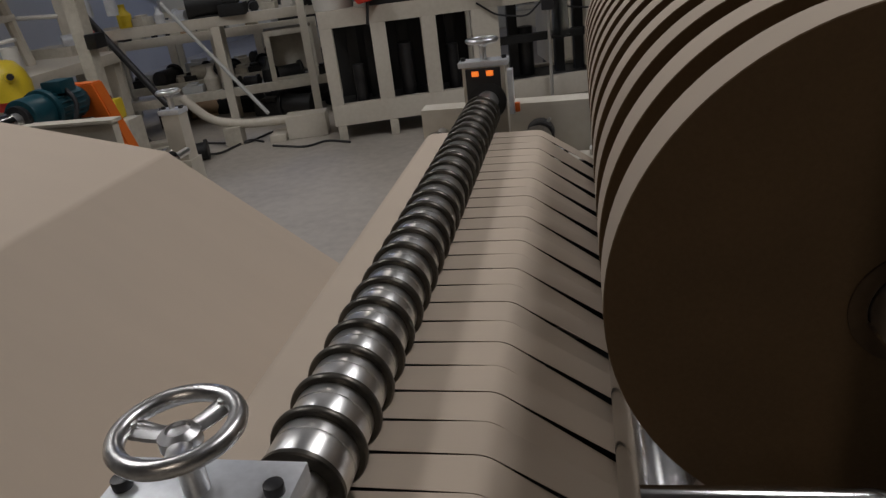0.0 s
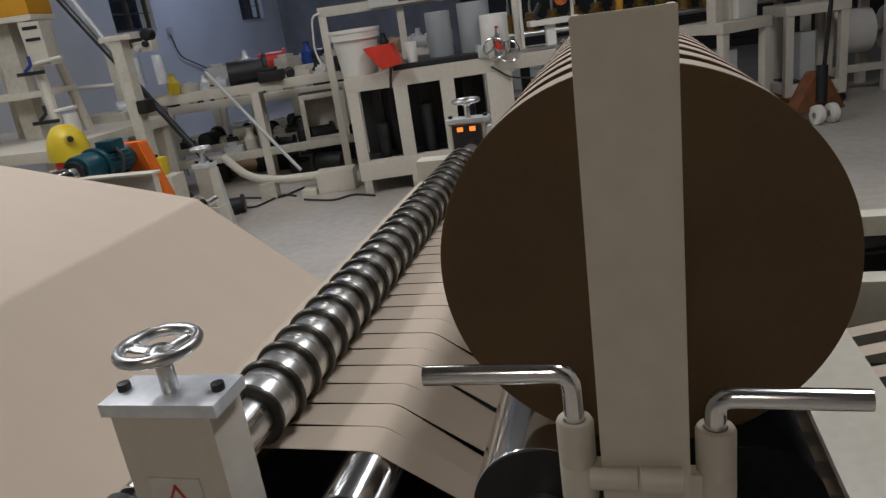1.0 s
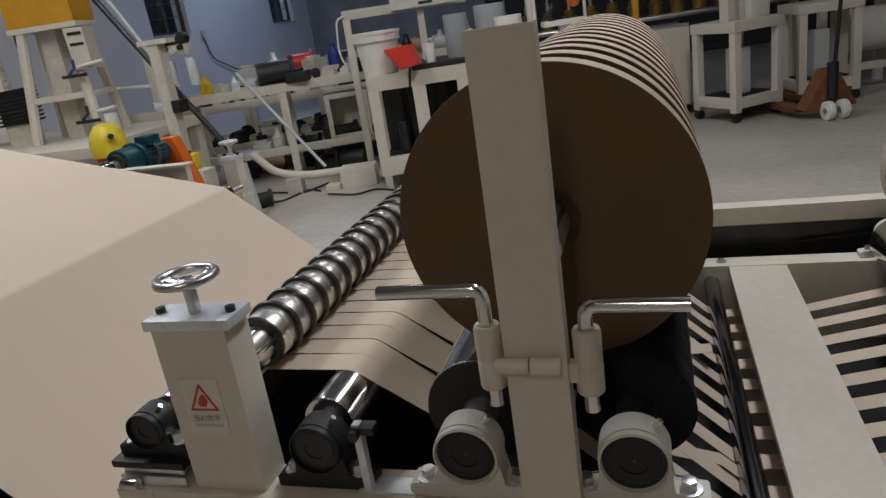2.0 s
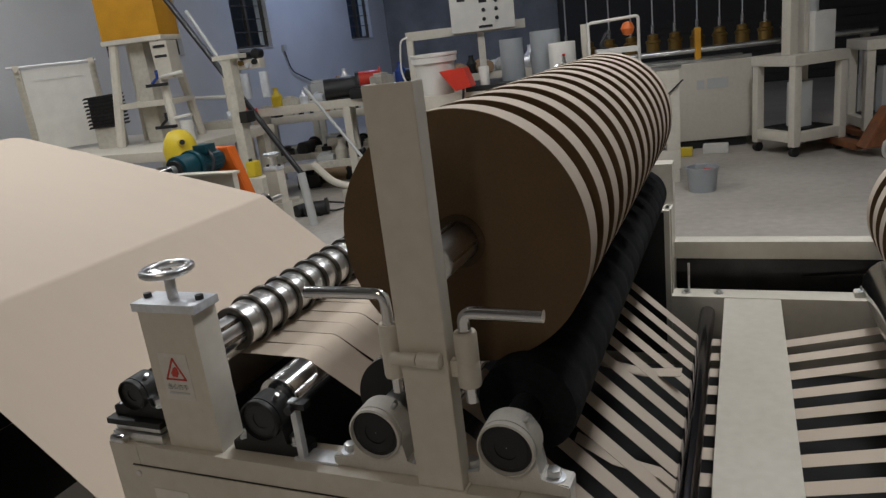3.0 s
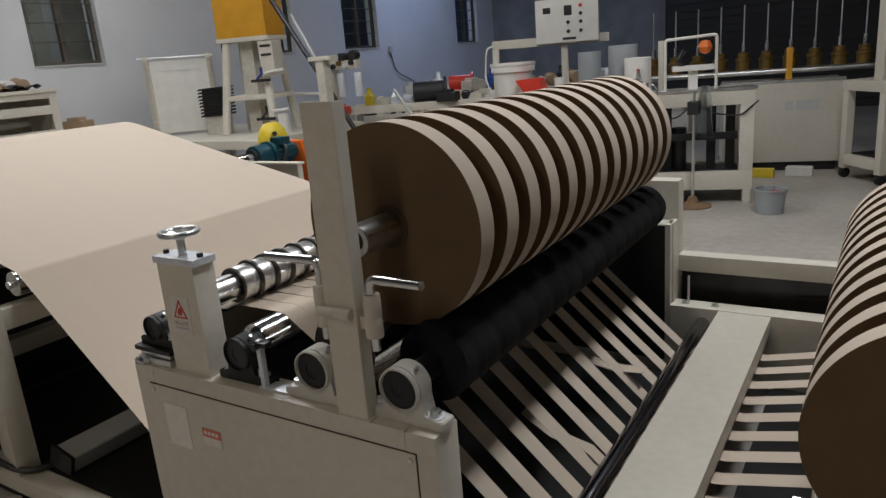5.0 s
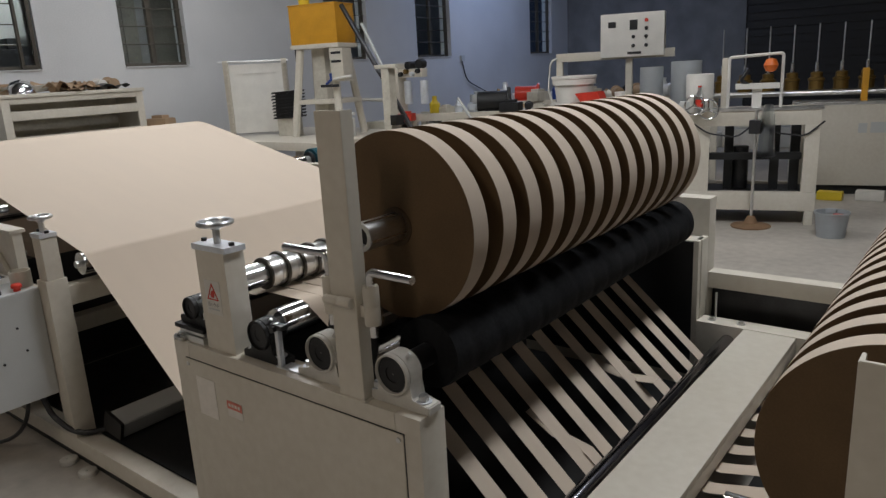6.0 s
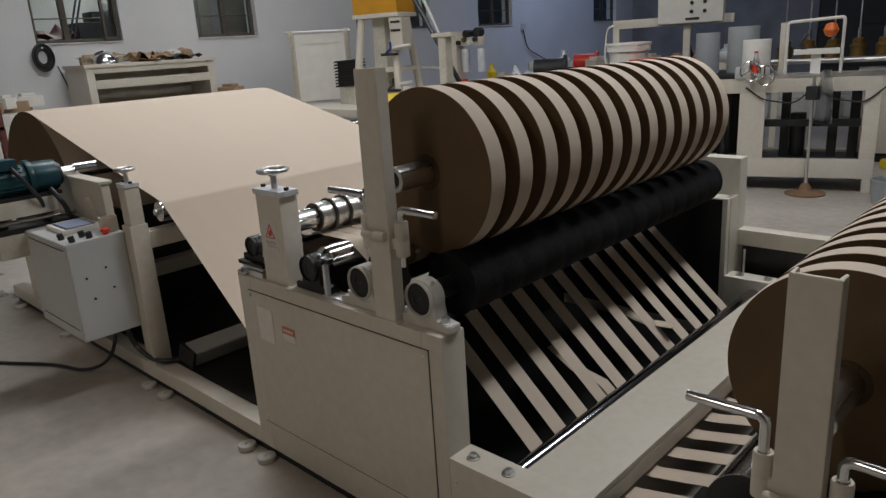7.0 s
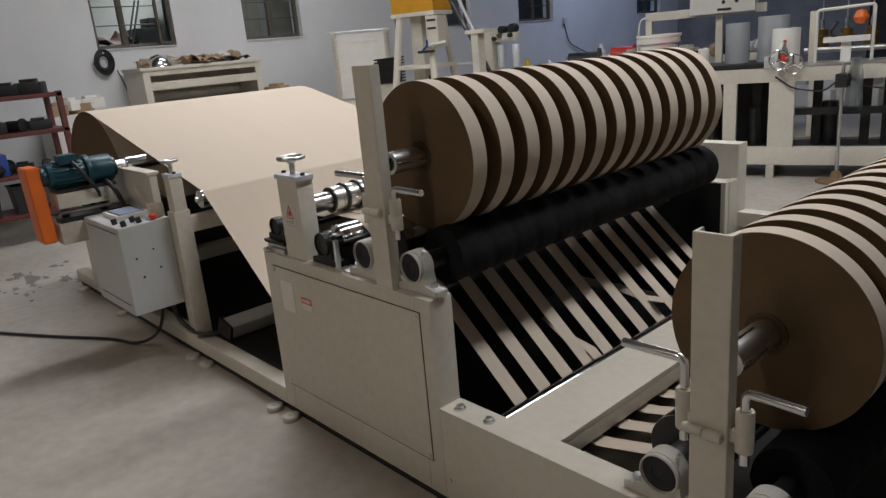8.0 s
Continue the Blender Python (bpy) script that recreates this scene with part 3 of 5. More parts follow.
# ---- knife columns with handwheels ----
def handwheel(t, x, y, z, r, spin):
    part("stem", C((x, y, z), (x, y, z + 0.055), 0.011, 16, bev=0.001), STEEL, t)
    wheel = part("handwheel", LATHE((x, y, z + 0.062), (0, 0, 1), [(r + 0.008 * math.cos(a), 0.008 * math.sin(a)) for a in [2 * math.pi * k / 10 for k in range(10)]], 48), WHEELSTEEL, t, "polished three-spoke handwheel")
    part("hub", LATHE((x, y, z + 0.043), (0, 0, 1), [(0.001, 0), (0.014, 0), (0.017, 0.004), (0.017, 0.015), (0.010, 0.019), (0.009, 0.016), (0.001, 0.016)], 24, closed=False), WHEELSTEEL, wheel)
    for k in range(3):
        a = radians(spin + 120 * k)
        c, s = math.cos(a), math.sin(a)
        pts = [(x + c * q, y + s * q, z + h) for q, h in ((0.012, 0.053), (r * 0.55, 0.055), (r * 0.98, 0.062))]
        sp = PIPE(pts, 0.0085, 10)
        for v in sp.verts:
            out = math.hypot(v.co.x - x, v.co.y - y) / r
            side = (v.co.y - y) * c - (v.co.x - x) * s
            v.co.x -= s * side * 0.45 * out
            v.co.y += c * side * 0.45 * out
            v.co.z = z + 0.057 + (v.co.z - z - 0.057) * 0.5
        part("spoke", sp, WHEELSTEEL, wheel)
        part("rivet", C((x + c * r * 0.86, y + s * r * 0.86, z + 0.060), (x + c * r * 0.86, y + s * r * 0.86, z + 0.0655), 0.004, 10, bev=0.001), STEEL, wheel)


def knife_column(x, y, z0, z1, hx, hy, r, label, spin, group="knife columns"):
    t = thing("adjusting_column", (x, y, z0), label, "machine column", group)
    part("column", B((x - hx * 0.86, y - hy * 0.94, z0, x + hx * 0.86, y + hy, z1 - 0.018), bev=0.003), CREAM, t)
    cap = part("cap_plate", B((x - hx, y - hy, z1 - 0.018, x + hx, y + hy, z1), bev=0.0015), ZINC, t, "zinc plated cap plate")
    for s in (-1, 1):
        part("cap_screw", C((x + s * hx * 0.83, y, z1), (x + s * hx * 0.83, y, z1 + 0.010), 0.0085, 14, bev=0.001), BLACKPL, cap)
    handwheel(t, x, y, z1, r, spin)
    return t


KX, KZ = -0.333, 0.945
col = knife_column(-0.342, 0.451, TOP, 1.075, 0.082, 0.037, 0.047, "cream knife column with zinc cap and chrome handwheel", 57)
sticker = part("warning_sticker", B((-0.385, 0.4145, 0.862, -0.310, 0.4165, 0.968), bev=0.0006), LABELW, col, "white sticker with red warning triangle")
sy = 0.4125


def bar2(u0, v0, u1, v1, w):
    d = Vector((u1 - u0, v1 - v0)).normalized() * w / 2
    nrm = Vector((-d.y, d.x))
    return PRISM([(u0 - d.x + nrm.x, v0 - d.y + nrm.y), (u1 + d.x + nrm.x, v1 + d.y + nrm.y), (u1 + d.x - nrm.x, v1 + d.y - nrm.y), (u0 - d.x - nrm.x, v0 - d.y - nrm.y)], sy, sy + 0.002)


tri = [(-0.372, 0.910), (-0.322, 0.910), (-0.347, 0.957)]
for k in range(3):
    part("triangle_side", bar2(*tri[k], *tri[(k + 1) % 3], 0.003), LABELR, sticker)
part("symbol", PRISM([(-0.354, 0.917), (-0.343, 0.916), (-0.338, 0.925), (-0.340, 0.934), (-0.345, 0.939), (-0.350, 0.936), (-0.353, 0.929), (-0.357, 0.925)], sy, sy + 0.002), LABELR, sticker)
text = bpy.data.curves.new("warning_words", "FONT")
text.body, text.size, text.align_x = "当心伤手", 0.0135, "CENTER"
text.space_character = 1.08
words = new("warning_words", text)
words.matrix_basis = pose(0, 0, 0)
word_mesh = bpy.data.meshes.new_from_object(words.evaluated_get(bpy.context.evaluated_depsgraph_get()))
bpy.data.objects.remove(words)
lettering = bmesh.new()
lettering.from_mesh(word_mesh)
bmesh.ops.rotate(lettering, verts=lettering.verts, matrix=Matrix.Rotation(radians(90), 3, "X"))
bmesh.ops.translate(lettering, verts=lettering.verts, vec=(-0.347, sy, 0.889))
part("lettering", lettering, LABELK, sticker, "black printed warning words")
part("writing_bar", B((-0.373, sy, 0.877, -0.321, sy + 0.002, 0.8805), bev=0), GREY, sticker)
colf = knife_column(-0.342, 2.42, TOP, 1.075, 0.082, 0.037, 0.047, "cream knife column at the drive side of the machine", 80)
part("switch_plate", B((-0.400, 2.374, 0.915, -0.285, 2.385, 1.054), bev=0.003), BLACKPL, colf, "black switch plate")
for s in (-0.026, 0.022):
    part("indicator", B((-0.352 + s, 2.367, 1.030, -0.330 + s, 2.375, 1.046), bev=0.002), HOTLAMP, colf, "glowing orange indicator")
part("guard", B((-0.262, 2.36, 0.90, -0.245, 2.40, 1.045), bev=0.002), ZINC, colf)
part("guard_lamp", B((-0.244, 2.365, 0.905, -0.228, 2.385, 0.935), bev=0.003), ORANGE, colf)
part("knife_bearing", C((KX, 2.37, KZ), (KX, 2.385, KZ), 0.062, 28), BLACKCAST, colf)
for yy in (0.443, 2.44):
    knife_column(-1.518, yy, 0.80, 0.992, 0.042, 0.034, 0.038, "small cream column with handwheel above the ridge roller", 60, "ridge columns")


# ---- turning rolls ----
TURNERS = []


def turner(name, x, y, z, speed, label, category, group=""):
    t = thing(name, (x, y, z), label, category, group)
    TURNERS.append((t, x, y, z, speed))
    return t


def roller(x, z, r, speed, label, mat=CHROME, y0=0.56, y1=2.26, shaft=0.022, s0=0.44, s1=2.38, endmat=None, group="rollers"):
    t = turner("roller", x, 1.41, z, speed, label, "roller", group)
    part("shell", C((x, y0, z), (x, y1, z), r, 48, bev=0.003), mat, t)
    part("journal", C((x, s0, z), (x, s1, z), shaft, 24), STEEL if mat is not RUBBER else DARKSTEEL, t)
    for yy in (y0 - 0.002, y1 + 0.002):
        part("end_plate", C((x, yy - 0.002, z), (x, yy + 0.002, z), r * 0.985, 48), endmat or mat, t)
    return t


SPEED = 36.0                    # degrees a second of the paper rolls
UP = 0.247
VEL = SPEED * UP
roller(DX1, DZ, 0.096, -VEL / 0.096, "polished steel winding drum with black ends", CHROME, 0.545, 2.27, 0.03, endmat=BLACKCAST)
roller(DX1 + S2[0], DZ + S2[2], 0.096, -VEL / 0.096, "polished steel winding drum with black ends", CHROME, 0.545, 2.27, 0.03, endmat=BLACKCAST)


def drum(x, z):
    t = turner("winding_drum", x, 1.41, z, -VEL / 0.088, "black rubber covered winding drum", "drum", "rubber drums")
    bm = bmesh.new()
    seg, ny = 64, 150
    rings = []
    for j in range(ny + 1):
        yy = 0.56 + 1.70 * j / ny
        ring = []
        for i in range(seg):
            a = 2 * math.pi * i / seg
            q = (yy * 9.0 + a / (2 * math.pi)) % 1.0
            r = 0.0957 - (0.0026 if q < 0.3 else 0.0)
            ring.append(bm.verts.new((x + r * math.cos(a), yy, z + r * math.sin(a))))
        rings.append(ring)
    for p, q in zip(rings, rings[1:]):
        for i in range(seg):
            bm.faces.new((p[i], p[(i + 1) % seg], q[(i + 1) % seg], q[i]))
    bm.faces.new(rings[0][::-1])
    bm.faces.new(rings[-1])
    part("rubber_cover", bm, RUBBER, t)
    part("journal", C((x, 0.44, z), (x, 2.38, z), 0.03, 24), DARKSTEEL, t)


drum(DX2, DZ)
drum(DX2 + S2[0], DZ + S2[2])
roller(-0.168, 0.838, 0.046, VEL / 0.046, "chromed guide roller under the slit web", CHROME, 0.50, 2.26, 0.02)
roller(-0.497, 0.848, 0.036, VEL / 0.036, "chromed guide roller before the knives", CHROME, 0.50, 2.26, 0.018)
roller(-1.475, 0.842, 0.047, VEL / 0.047, "chromed ridge roller under the web", CHROME, 0.550, 2.26, 0.014, 0.525, 2.395)
roller(-2.15, 1.0, 0.040, VEL / 0.04, "chromed drive roller under the web", CHROME, 0.44, 2.35, 0.03, 0.36, 2.43)
roller(0.590, 0.305, 0.030, -VEL / 0.03, "dark polished low guide roller", DARKCHROME, 0.50, 2.32, 0.014, 0.495, 2.325)
roller(0.147, 0.635, 0.020, VEL / 0.02, "dark thin guide roller under the strips", DARKSTEEL, 0.56, 2.26, 0.010, 0.495, 2.325)
roller(-0.62, 0.26, 0.045, -VEL / 0.045, "dark steel tension roller", DARKSTEEL, 0.52, 2.26, 0.02, 0.495, 2.325)

# knife shaft with its ring knives
Y0, STRIP, N = 0.603, 0.0642, 25
CUT0 = Y0 - 0.010               # first cut on the knife shaft
knives = turner("knife_shaft", KX, 1.41, KZ, VEL / 0.062, "steel slitting shaft carrying a row of ring knives", "knife shaft")
part("shaft", C((KX, 0.44, KZ), (KX, 2.40, KZ), 0.036, 36), STEEL, knives)
for k in range(6):
    a = radians(60 * k)
    part("key_strip", B((KX + 0.0335 * math.cos(a) - 0.005, 0.45, KZ + 0.0335 * math.sin(a) - 0.005, KX + 0.0335 * math.cos(a) + 0.005, 0.60, KZ + 0.0335 * math.sin(a) + 0.005), bev=0.0015), CHROME, knives)
part("end_ring", LATHE((KX, CUT0 - 0.005, KZ), (0, 1, 0), [(0.036, 0), (0.0495, 0.0), (0.0515, 0.002), (0.0515, 0.008), (0.0495, 0.010), (0.036, 0.010)], 48), RINGSTEEL, knives, "dark end ring")
ring0 = part("ring_knife", LATHE((KX, CUT0 + STRIP, KZ), (0, 1, 0), [(0.040, -0.0065), (0.0562, -0.0065), (0.0580, -0.0045), (0.0584, -0.001), (0.0580, 0.0025), (0.0562, 0.0045), (0.040, 0.0045)], 56), RINGSTEEL, knives, "dark ring knife")
sp0 = part("spacer", LATHE((KX, CUT0, KZ), (0, 1, 0), [(0.037, 0.0045), (0.0492, 0.0045), (0.0498, 0.006), (0.0498, 0.036), (0.0482, 0.0365), (0.0482, 0.0395), (0.0498, 0.040), (0.0498, 0.055), (0.0492, 0.0577), (0.037, 0.0577)], 56), TURNED, knives, "bright turned spacer sleeve")
for k in range(1, N):
    twin(ring0, knives, (0, k * STRIP, 0))
    twin(sp0, knives, (0, k * STRIP, 0))

# rewound rolls: separate discs on a core shaft
RX, RZ = 0.234, 1.148


def paper_roll(x, z, first, n, label):
    t = turner("paper_roll", x, 1.41, z, SPEED, label, "paper roll", "rewound rolls")
    shaft = part("core_shaft", LATHE((x, 0.47, z), (0, 1, 0), [(0.024, 0.0), (0.035, 0.0), (0.037, 0.002), (0.037, 1.858), (0.035, 1.86), (0.024, 1.86)], 40), STEEL, t, "bright steel air shaft")
    # black disc stands in for the dark inside of the hollow shaft
    part("bore_plug", C((x, 0.49, z), (x, 0.50, z), 0.0245, 24), BLACKPL, shaft)
    for k in range(4):
        a = radians(20 + 90 * k)
        c, s = math.cos(a), math.sin(a)
        part("key_strip", C((x + 0.0345 * c, 0.475, z + 0.0345 * s), (x + 0.0345 * c, 0.60, z + 0.0345 * s), 0.0045, 8), CHROME, shaft)
    yy = Y0 + first * STRIP
    part("core_tube", LATHE((x, yy - 0.012, z), (0, 1, 0), [(0.038, 0.009), (0.048, 0.009), (0.052, 0.0105), (0.052, n * 2 * STRIP - STRIP + 0.0135), (0.048, n * 2 * STRIP - STRIP + 0.015), (0.038, n * 2 * STRIP - STRIP + 0.015)], 40), CORE, t, "brown cardboard core tube")
    prof = [(0.047, 0.001), (0.10, 0.0006), (0.17, 0.0012), (UP - 0.001, 0.0006), (UP, 0.0016), (UP, STRIP - 0.0016), (UP - 0.001, STRIP - 0.0006), (0.17, STRIP - 0.0012), (0.047, STRIP - 0.001)]
    bm = LATHE((x, yy, z), (0, 1, 0), prof, 112)
    d0 = part("paper_disc", bm, KRAFT, t, "tightly wound kraft paper disc")
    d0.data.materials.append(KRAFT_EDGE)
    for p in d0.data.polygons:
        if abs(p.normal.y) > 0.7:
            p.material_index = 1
    for k in range(1, n):
        twin(d0, t, (0, 2 * STRIP * k, 0))
    return t


paper_roll(RX, RZ, 0, 13, "wound kraft paper strips in spaced discs")
paper_roll(RX + S2[0], RZ + S2[2], 1, 12, "lower roll of spaced kraft paper discs")

# parent roll and its chucks
PX, PZ, PR = -3.11, 0.69, 0.578
SHEET0, SHEETW = 0.556, 1.676   # the uncut sheet carries a trim edge on both sides
parent = turner("parent_roll", PX, 1.41, PZ, VEL / PR, "large brown kraft paper parent roll on its shaft", "paper roll")
bm = LATHE((PX, SHEET0, PZ), (0, 1, 0), [(0.05, 0.002), (0.3, 0.001), (PR - 0.001, 0.0008), (PR, 0.002), (PR, SHEETW - 0.002), (PR - 0.001, SHEETW), (0.05, SHEETW - 0.002)], 96)
body = part("paper_body", bm, KRAFT, parent)
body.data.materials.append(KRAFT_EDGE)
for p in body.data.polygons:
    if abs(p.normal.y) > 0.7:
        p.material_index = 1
part("shaft", C((PX, 0.44, PZ), (PX, 2.38, PZ), 0.045, 32), STEEL, parent)
for yy in (0.40, 2.34):
    st = thing("roll_stand", (PX, yy, 0.115), "cream upright carrying the parent roll shaft", "roll stand", "roll stands")
    part("upright", B((PX - 0.06, yy, 0.115, PX + 0.06, yy + 0.08, PZ - 0.02), bev=0.004), CREAM, st)
    part("saddle", LATHE((PX, yy, PZ), (0, 1, 0), [(0.047, 0.0), (0.075, 0.0), (0.075, 0.08), (0.047, 0.08)], 28), DARKSTEEL, st)

# ---- paper web ----
web = thing("paper_web", (-1.0, 1.41, 0.88), "kraft paper web slit into even parallel strips", "paper web")
TIN = radians(14)
start = [(PX + PR * math.sin(TIN), PZ + PR * math.cos(TIN))]
ridge = arc(-1.475, 0.842, 0.048, 76, 38, 8)
tension = [(-0.655, 0.235), (-0.62, 0.214), (-0.585, 0.235)]
rise = arc(-0.497, 0.848, 0.037, 175, 90, 8)
sheet_line = start + ridge + tension + rise + [(KX, 0.885)]
part("sheet", RIBBON(sheet_line, SHEET0, SHEET0 + SHEETW, 0.0009), KRAFT, web, "wide uncut kraft paper sheet")
flat = [(KX, 0.885), (-0.29, 0.885), (-0.24, 0.885)]
TRIMS = (0.0024, 0.0022, 0.0012)
upper_line = flat + arc(-0.168, 0.838, 0.047, 90, 56.6, 7) + arc(DX1, DZ, 0.097, 236.6, 330, 10) + [(RX - 0.06, RZ - UP)]
lower_line = flat + arc(-0.168, 0.838, 0.0465, 90, 53.5, 7) + arc(0.147, 0.635, 0.021, 54, 48, 3) + arc(0.590, 0.305, 0.031, 230, 280, 6) + [(0.88, 0.285)] + arc(DX1 + S2[0], DZ + S2[2], 0.097, 275, 330, 8) + [(RX + S2[0] - 0.06, RZ + S2[2] - UP)]
G = 0.0010
u0 = part("strip", RIBBON(upper_line, CUT0 + G, CUT0 + STRIP - G, 0.0009, trims=TRIMS), KRAFT, web)
l0 = part("strip", RIBBON(lower_line, CUT0 + STRIP + G, CUT0 + 2 * STRIP - G, 0.0009, trims=TRIMS), KRAFT, web)
for k in range(1, 13):
    twin(u0, web, (0, 2 * STRIP * k, 0), "strip")
    if k < 12:
        twin(l0, web, (0, 2 * STRIP * k, 0), "strip")
loose = thing("loose_strip", (0.45, 1.4, 0.3), "torn loose strip of kraft paper hanging in the frame", "paper strip")
part("strip", RIBBON([(0.30, 0.42), (0.40, 0.36), (0.52, 0.335), (0.56, 0.30)], 1.10, 1.15, 0.001), KRAFT, loose)
part("strip", RIBBON([(0.28, 0.40), (0.42, 0.37), (0.54, 0.38)], 1.60, 1.66, 0.001), KRAFT, loose)

# ---- control box ----
box = thing("control_box", (-1.8, 0.27, 0.33), "light grey control cabinet with sloped key panel", "control cabinet")
part("cabinet", PRISM([(0.14, 0.31), (0.398, 0.31), (0.398, 0.772), (0.14, 0.766)], -2.07, -1.545, "x", bev=0.003), GREY, box)


def on_top(y):
    return 0.766 + (y - 0.14) * 0.0233


def slab(x0, y0, x1, y1, h0, h1):
    return PRISM([(y0, on_top(y0) + h0), (y1, on_top(y1) + h0), (y1, on_top(y1) + h1), (y0, on_top(y0) + h1)], x0, x1, "x")


scr = part("touch_panel", slab(-1.97, 0.21, -1.74, 0.375, 0.001, 0.022), WHITEPL, box, "white framed touch panel")
part("bezel", slab(-1.958, 0.225, -1.757, 0.362, 0.0215, 0.0225), BLACKPL, scr)
part("display", slab(-1.945, 0.238, -1.772, 0.350, 0.022, 0.024), SCREEN, scr, "lit bluish display")
for k in range(4):
    kx, ky = (-1.68, -1.58, -1.64, -1.585)[k], (0.175, 0.185, 0.25, 0.262)[k]
    part("knob", C((kx, ky, on_top(ky)), (kx, ky - 0.005, on_top(ky) + 0.028), 0.014, 16, bev=0.002), BLACKPL, box)
part("emergency_button", LATHE((-1.578, 0.33, on_top(0.33)), (0, 0, 1), [(0.001, 0), (0.013, 0), (0.013, 0.012), (0.02, 0.014), (0.02, 0.024), (0.015, 0.03), (0.001, 0.031)], 22, closed=False), RED, box, "red mushroom stop button")
for yy, zz in ((0.20, 0.60), (0.29, 0.63), (0.22, 0.50), (0.31, 0.53)):
    part("screw", C((-1.547, yy, zz), (-1.541, yy, zz), 0.005, 10), BLACKPL, box)
for z in (0.36, 0.735):
    part("door_gap", B((-2.03, 0.1375, z, -1.58, 0.1395, z + 0.004), bev=0), BLACKPL, box)
cable = single("power_cable", PIPE(bend([(-1.66, 0.33, 0.33), (-1.72, 0.30, 0.12), (-1.95, 0.235, 0.012), (-2.17, 0.185, 0.010), (-2.46, 0.0, 0.010), (-2.92, -0.26, 0.010), (-3.5, -0.50, 0.010), (-4.6, -1.1, 0.010)], 0.14, 8), 0.009, 8), BLACKPL, (-1.75, 0.3, 0), "black power cable trailing over the floor", "cable")
cable2 = single("power_cable", PIPE(bend([(-1.62, 0.345, 0.34), (-1.60, 0.37, 0.20), (-1.50, 0.392, 0.15), (-1.44, 0.43, 0.135), (-1.40, 0.52, 0.135)], 0.04, 6), 0.012, 8), BLACKPL, (-1.65, 0.32, 0.1), "black cable leading into the machine", "cable")


# ---- drive motors with orange belt guards ----
def motor(x, y, z, d):
    """d is -1 where the guard faces -y."""
    t = thing("drive_motor", (x, y, z - 0.09), "teal geared motor with orange belt guard", "motor", "drive motors")
    f = lambda q: y + d * q
    part("gearbox", C((x, f(-0.16), z), (x, f(-0.04), z), 0.075, 28, bev=0.008), TEAL, t)
    m = part("motor_body", C((x, f(-0.02), z), (x, f(0.17), z), 0.068, 28, bev=0.006), TEAL, t)
    for k in range(20):
        a = 2 * math.pi * k / 20
        c, s = math.cos(a), math.sin(a)
        part("fin", C((x + 0.071 * c, f(0.0), z + 0.071 * s), (x + 0.071 * c, f(0.14), z + 0.071 * s), 0.004, 6), TEAL, m)
    part("flange", C((x, f(-0.045), z), (x, f(-0.02), z), 0.088, 28, bev=0.003), TEAL, t)
    part("flange", C((x, f(-0.18), z), (x, f(-0.16), z), 0.055, 24, bev=0.003), DARKSTEEL, t)
    part("terminal_box", B((x - 0.02, min(f(0.02), f(0.11)), z + 0.055, x + 0.07, max(f(0.02), f(0.11)), z + 0.105), bev=0.006), TEAL, t)
    part("mount", B((x - 0.08, min(f(-0.15), f(0.15)), z - 0.09, x + 0.08, max(f(-0.15), f(0.15)), z - 0.072), bev=0.002), BLACKCAST, t)
    e, low, lean = (0.03, 0.34, 0.0) if d < 0 else (-0.02, 0.42, 0.10)
    g = part("belt_guard", PRISM([(x - 0.10 - e, z + 0.06), (x + 0.06 - e, z + 0.06), (x + 0.10 - e + lean, z - low), (x - 0.05 - e + lean, z - low)], min(f(0.20), f(0.27)), max(f(0.20), f(0.27)), bev=0.006), ORANGE, t, "orange painted belt guard")
    part("side_housing", B((x - 0.08, min(f(-0.12), f(0.16)), z - 0.17, x + 0.08, max(f(-0.12), f(0.16)), z - 0.09), bev=0.004), CREAM_OLD, t)
    part("side_housing", B((x - 0.07, min(f(-0.12), f(0.18)), z - 0.36, x + 0.09, max(f(-0.12), f(0.18)), z - 0.25), bev=0.006), CREAM_OLD, t)
    part("rail", B((x - 0.06, min(f(-0.42), f(0.16)), z - 0.25, x + 0.06, max(f(-0.42), f(0.16)), z - 0.225), bev=0.002), DARKSTEEL, t)
    part("rod", C((x + 0.02, f(-0.4), z - 0.2), (x + 0.02, f(0.15), z - 0.2), 0.012, 12), STEEL, t)
    for yy in (-0.08, 0.12):
        part("spacer", C((x, f(yy), z - 0.25), (x, f(yy), z - 0.17), 0.02, 12), DARKSTEEL, t)
    part("hose", PIPE(bend([(x + 0.06, f(0.05), z + 0.07), (x + 0.12, f(0.03), z + 0.02), (x + 0.11, f(-0.04), z - 0.10), (x + 0.05, f(-0.06), z - 0.16)], 0.04), 0.010, 8), BLACKPL, t)
    part("hose", PIPE(bend([(x + 0.08, f(-0.10), z - 0.06), (x + 0.15, f(-0.12), z - 0.12), (x + 0.10, f(-0.16), z - 0.22)], 0.04), 0.013, 8), BLACKPL, t)
    part("end_bell", C((x, f(0.17), z), (x, f(0.20), z), 0.05, 24, bev=0.004), TEAL, t)


motor(-2.15, 0.195, 1.0, -1)
motor(-2.15, 2.58, 1.0, 1)


# ---- far side of the hall ----
def local(name, label, category, group="", kind=""):
    """A thing built round the origin and then set down with put()."""
    return thing(name, (0, 0, 0), label, category, group, kind)


def put(t, x, y, z=0.0, rz=0.0):
    t.matrix_basis = pose(x, y, z, 0, 0, rz)
    return t


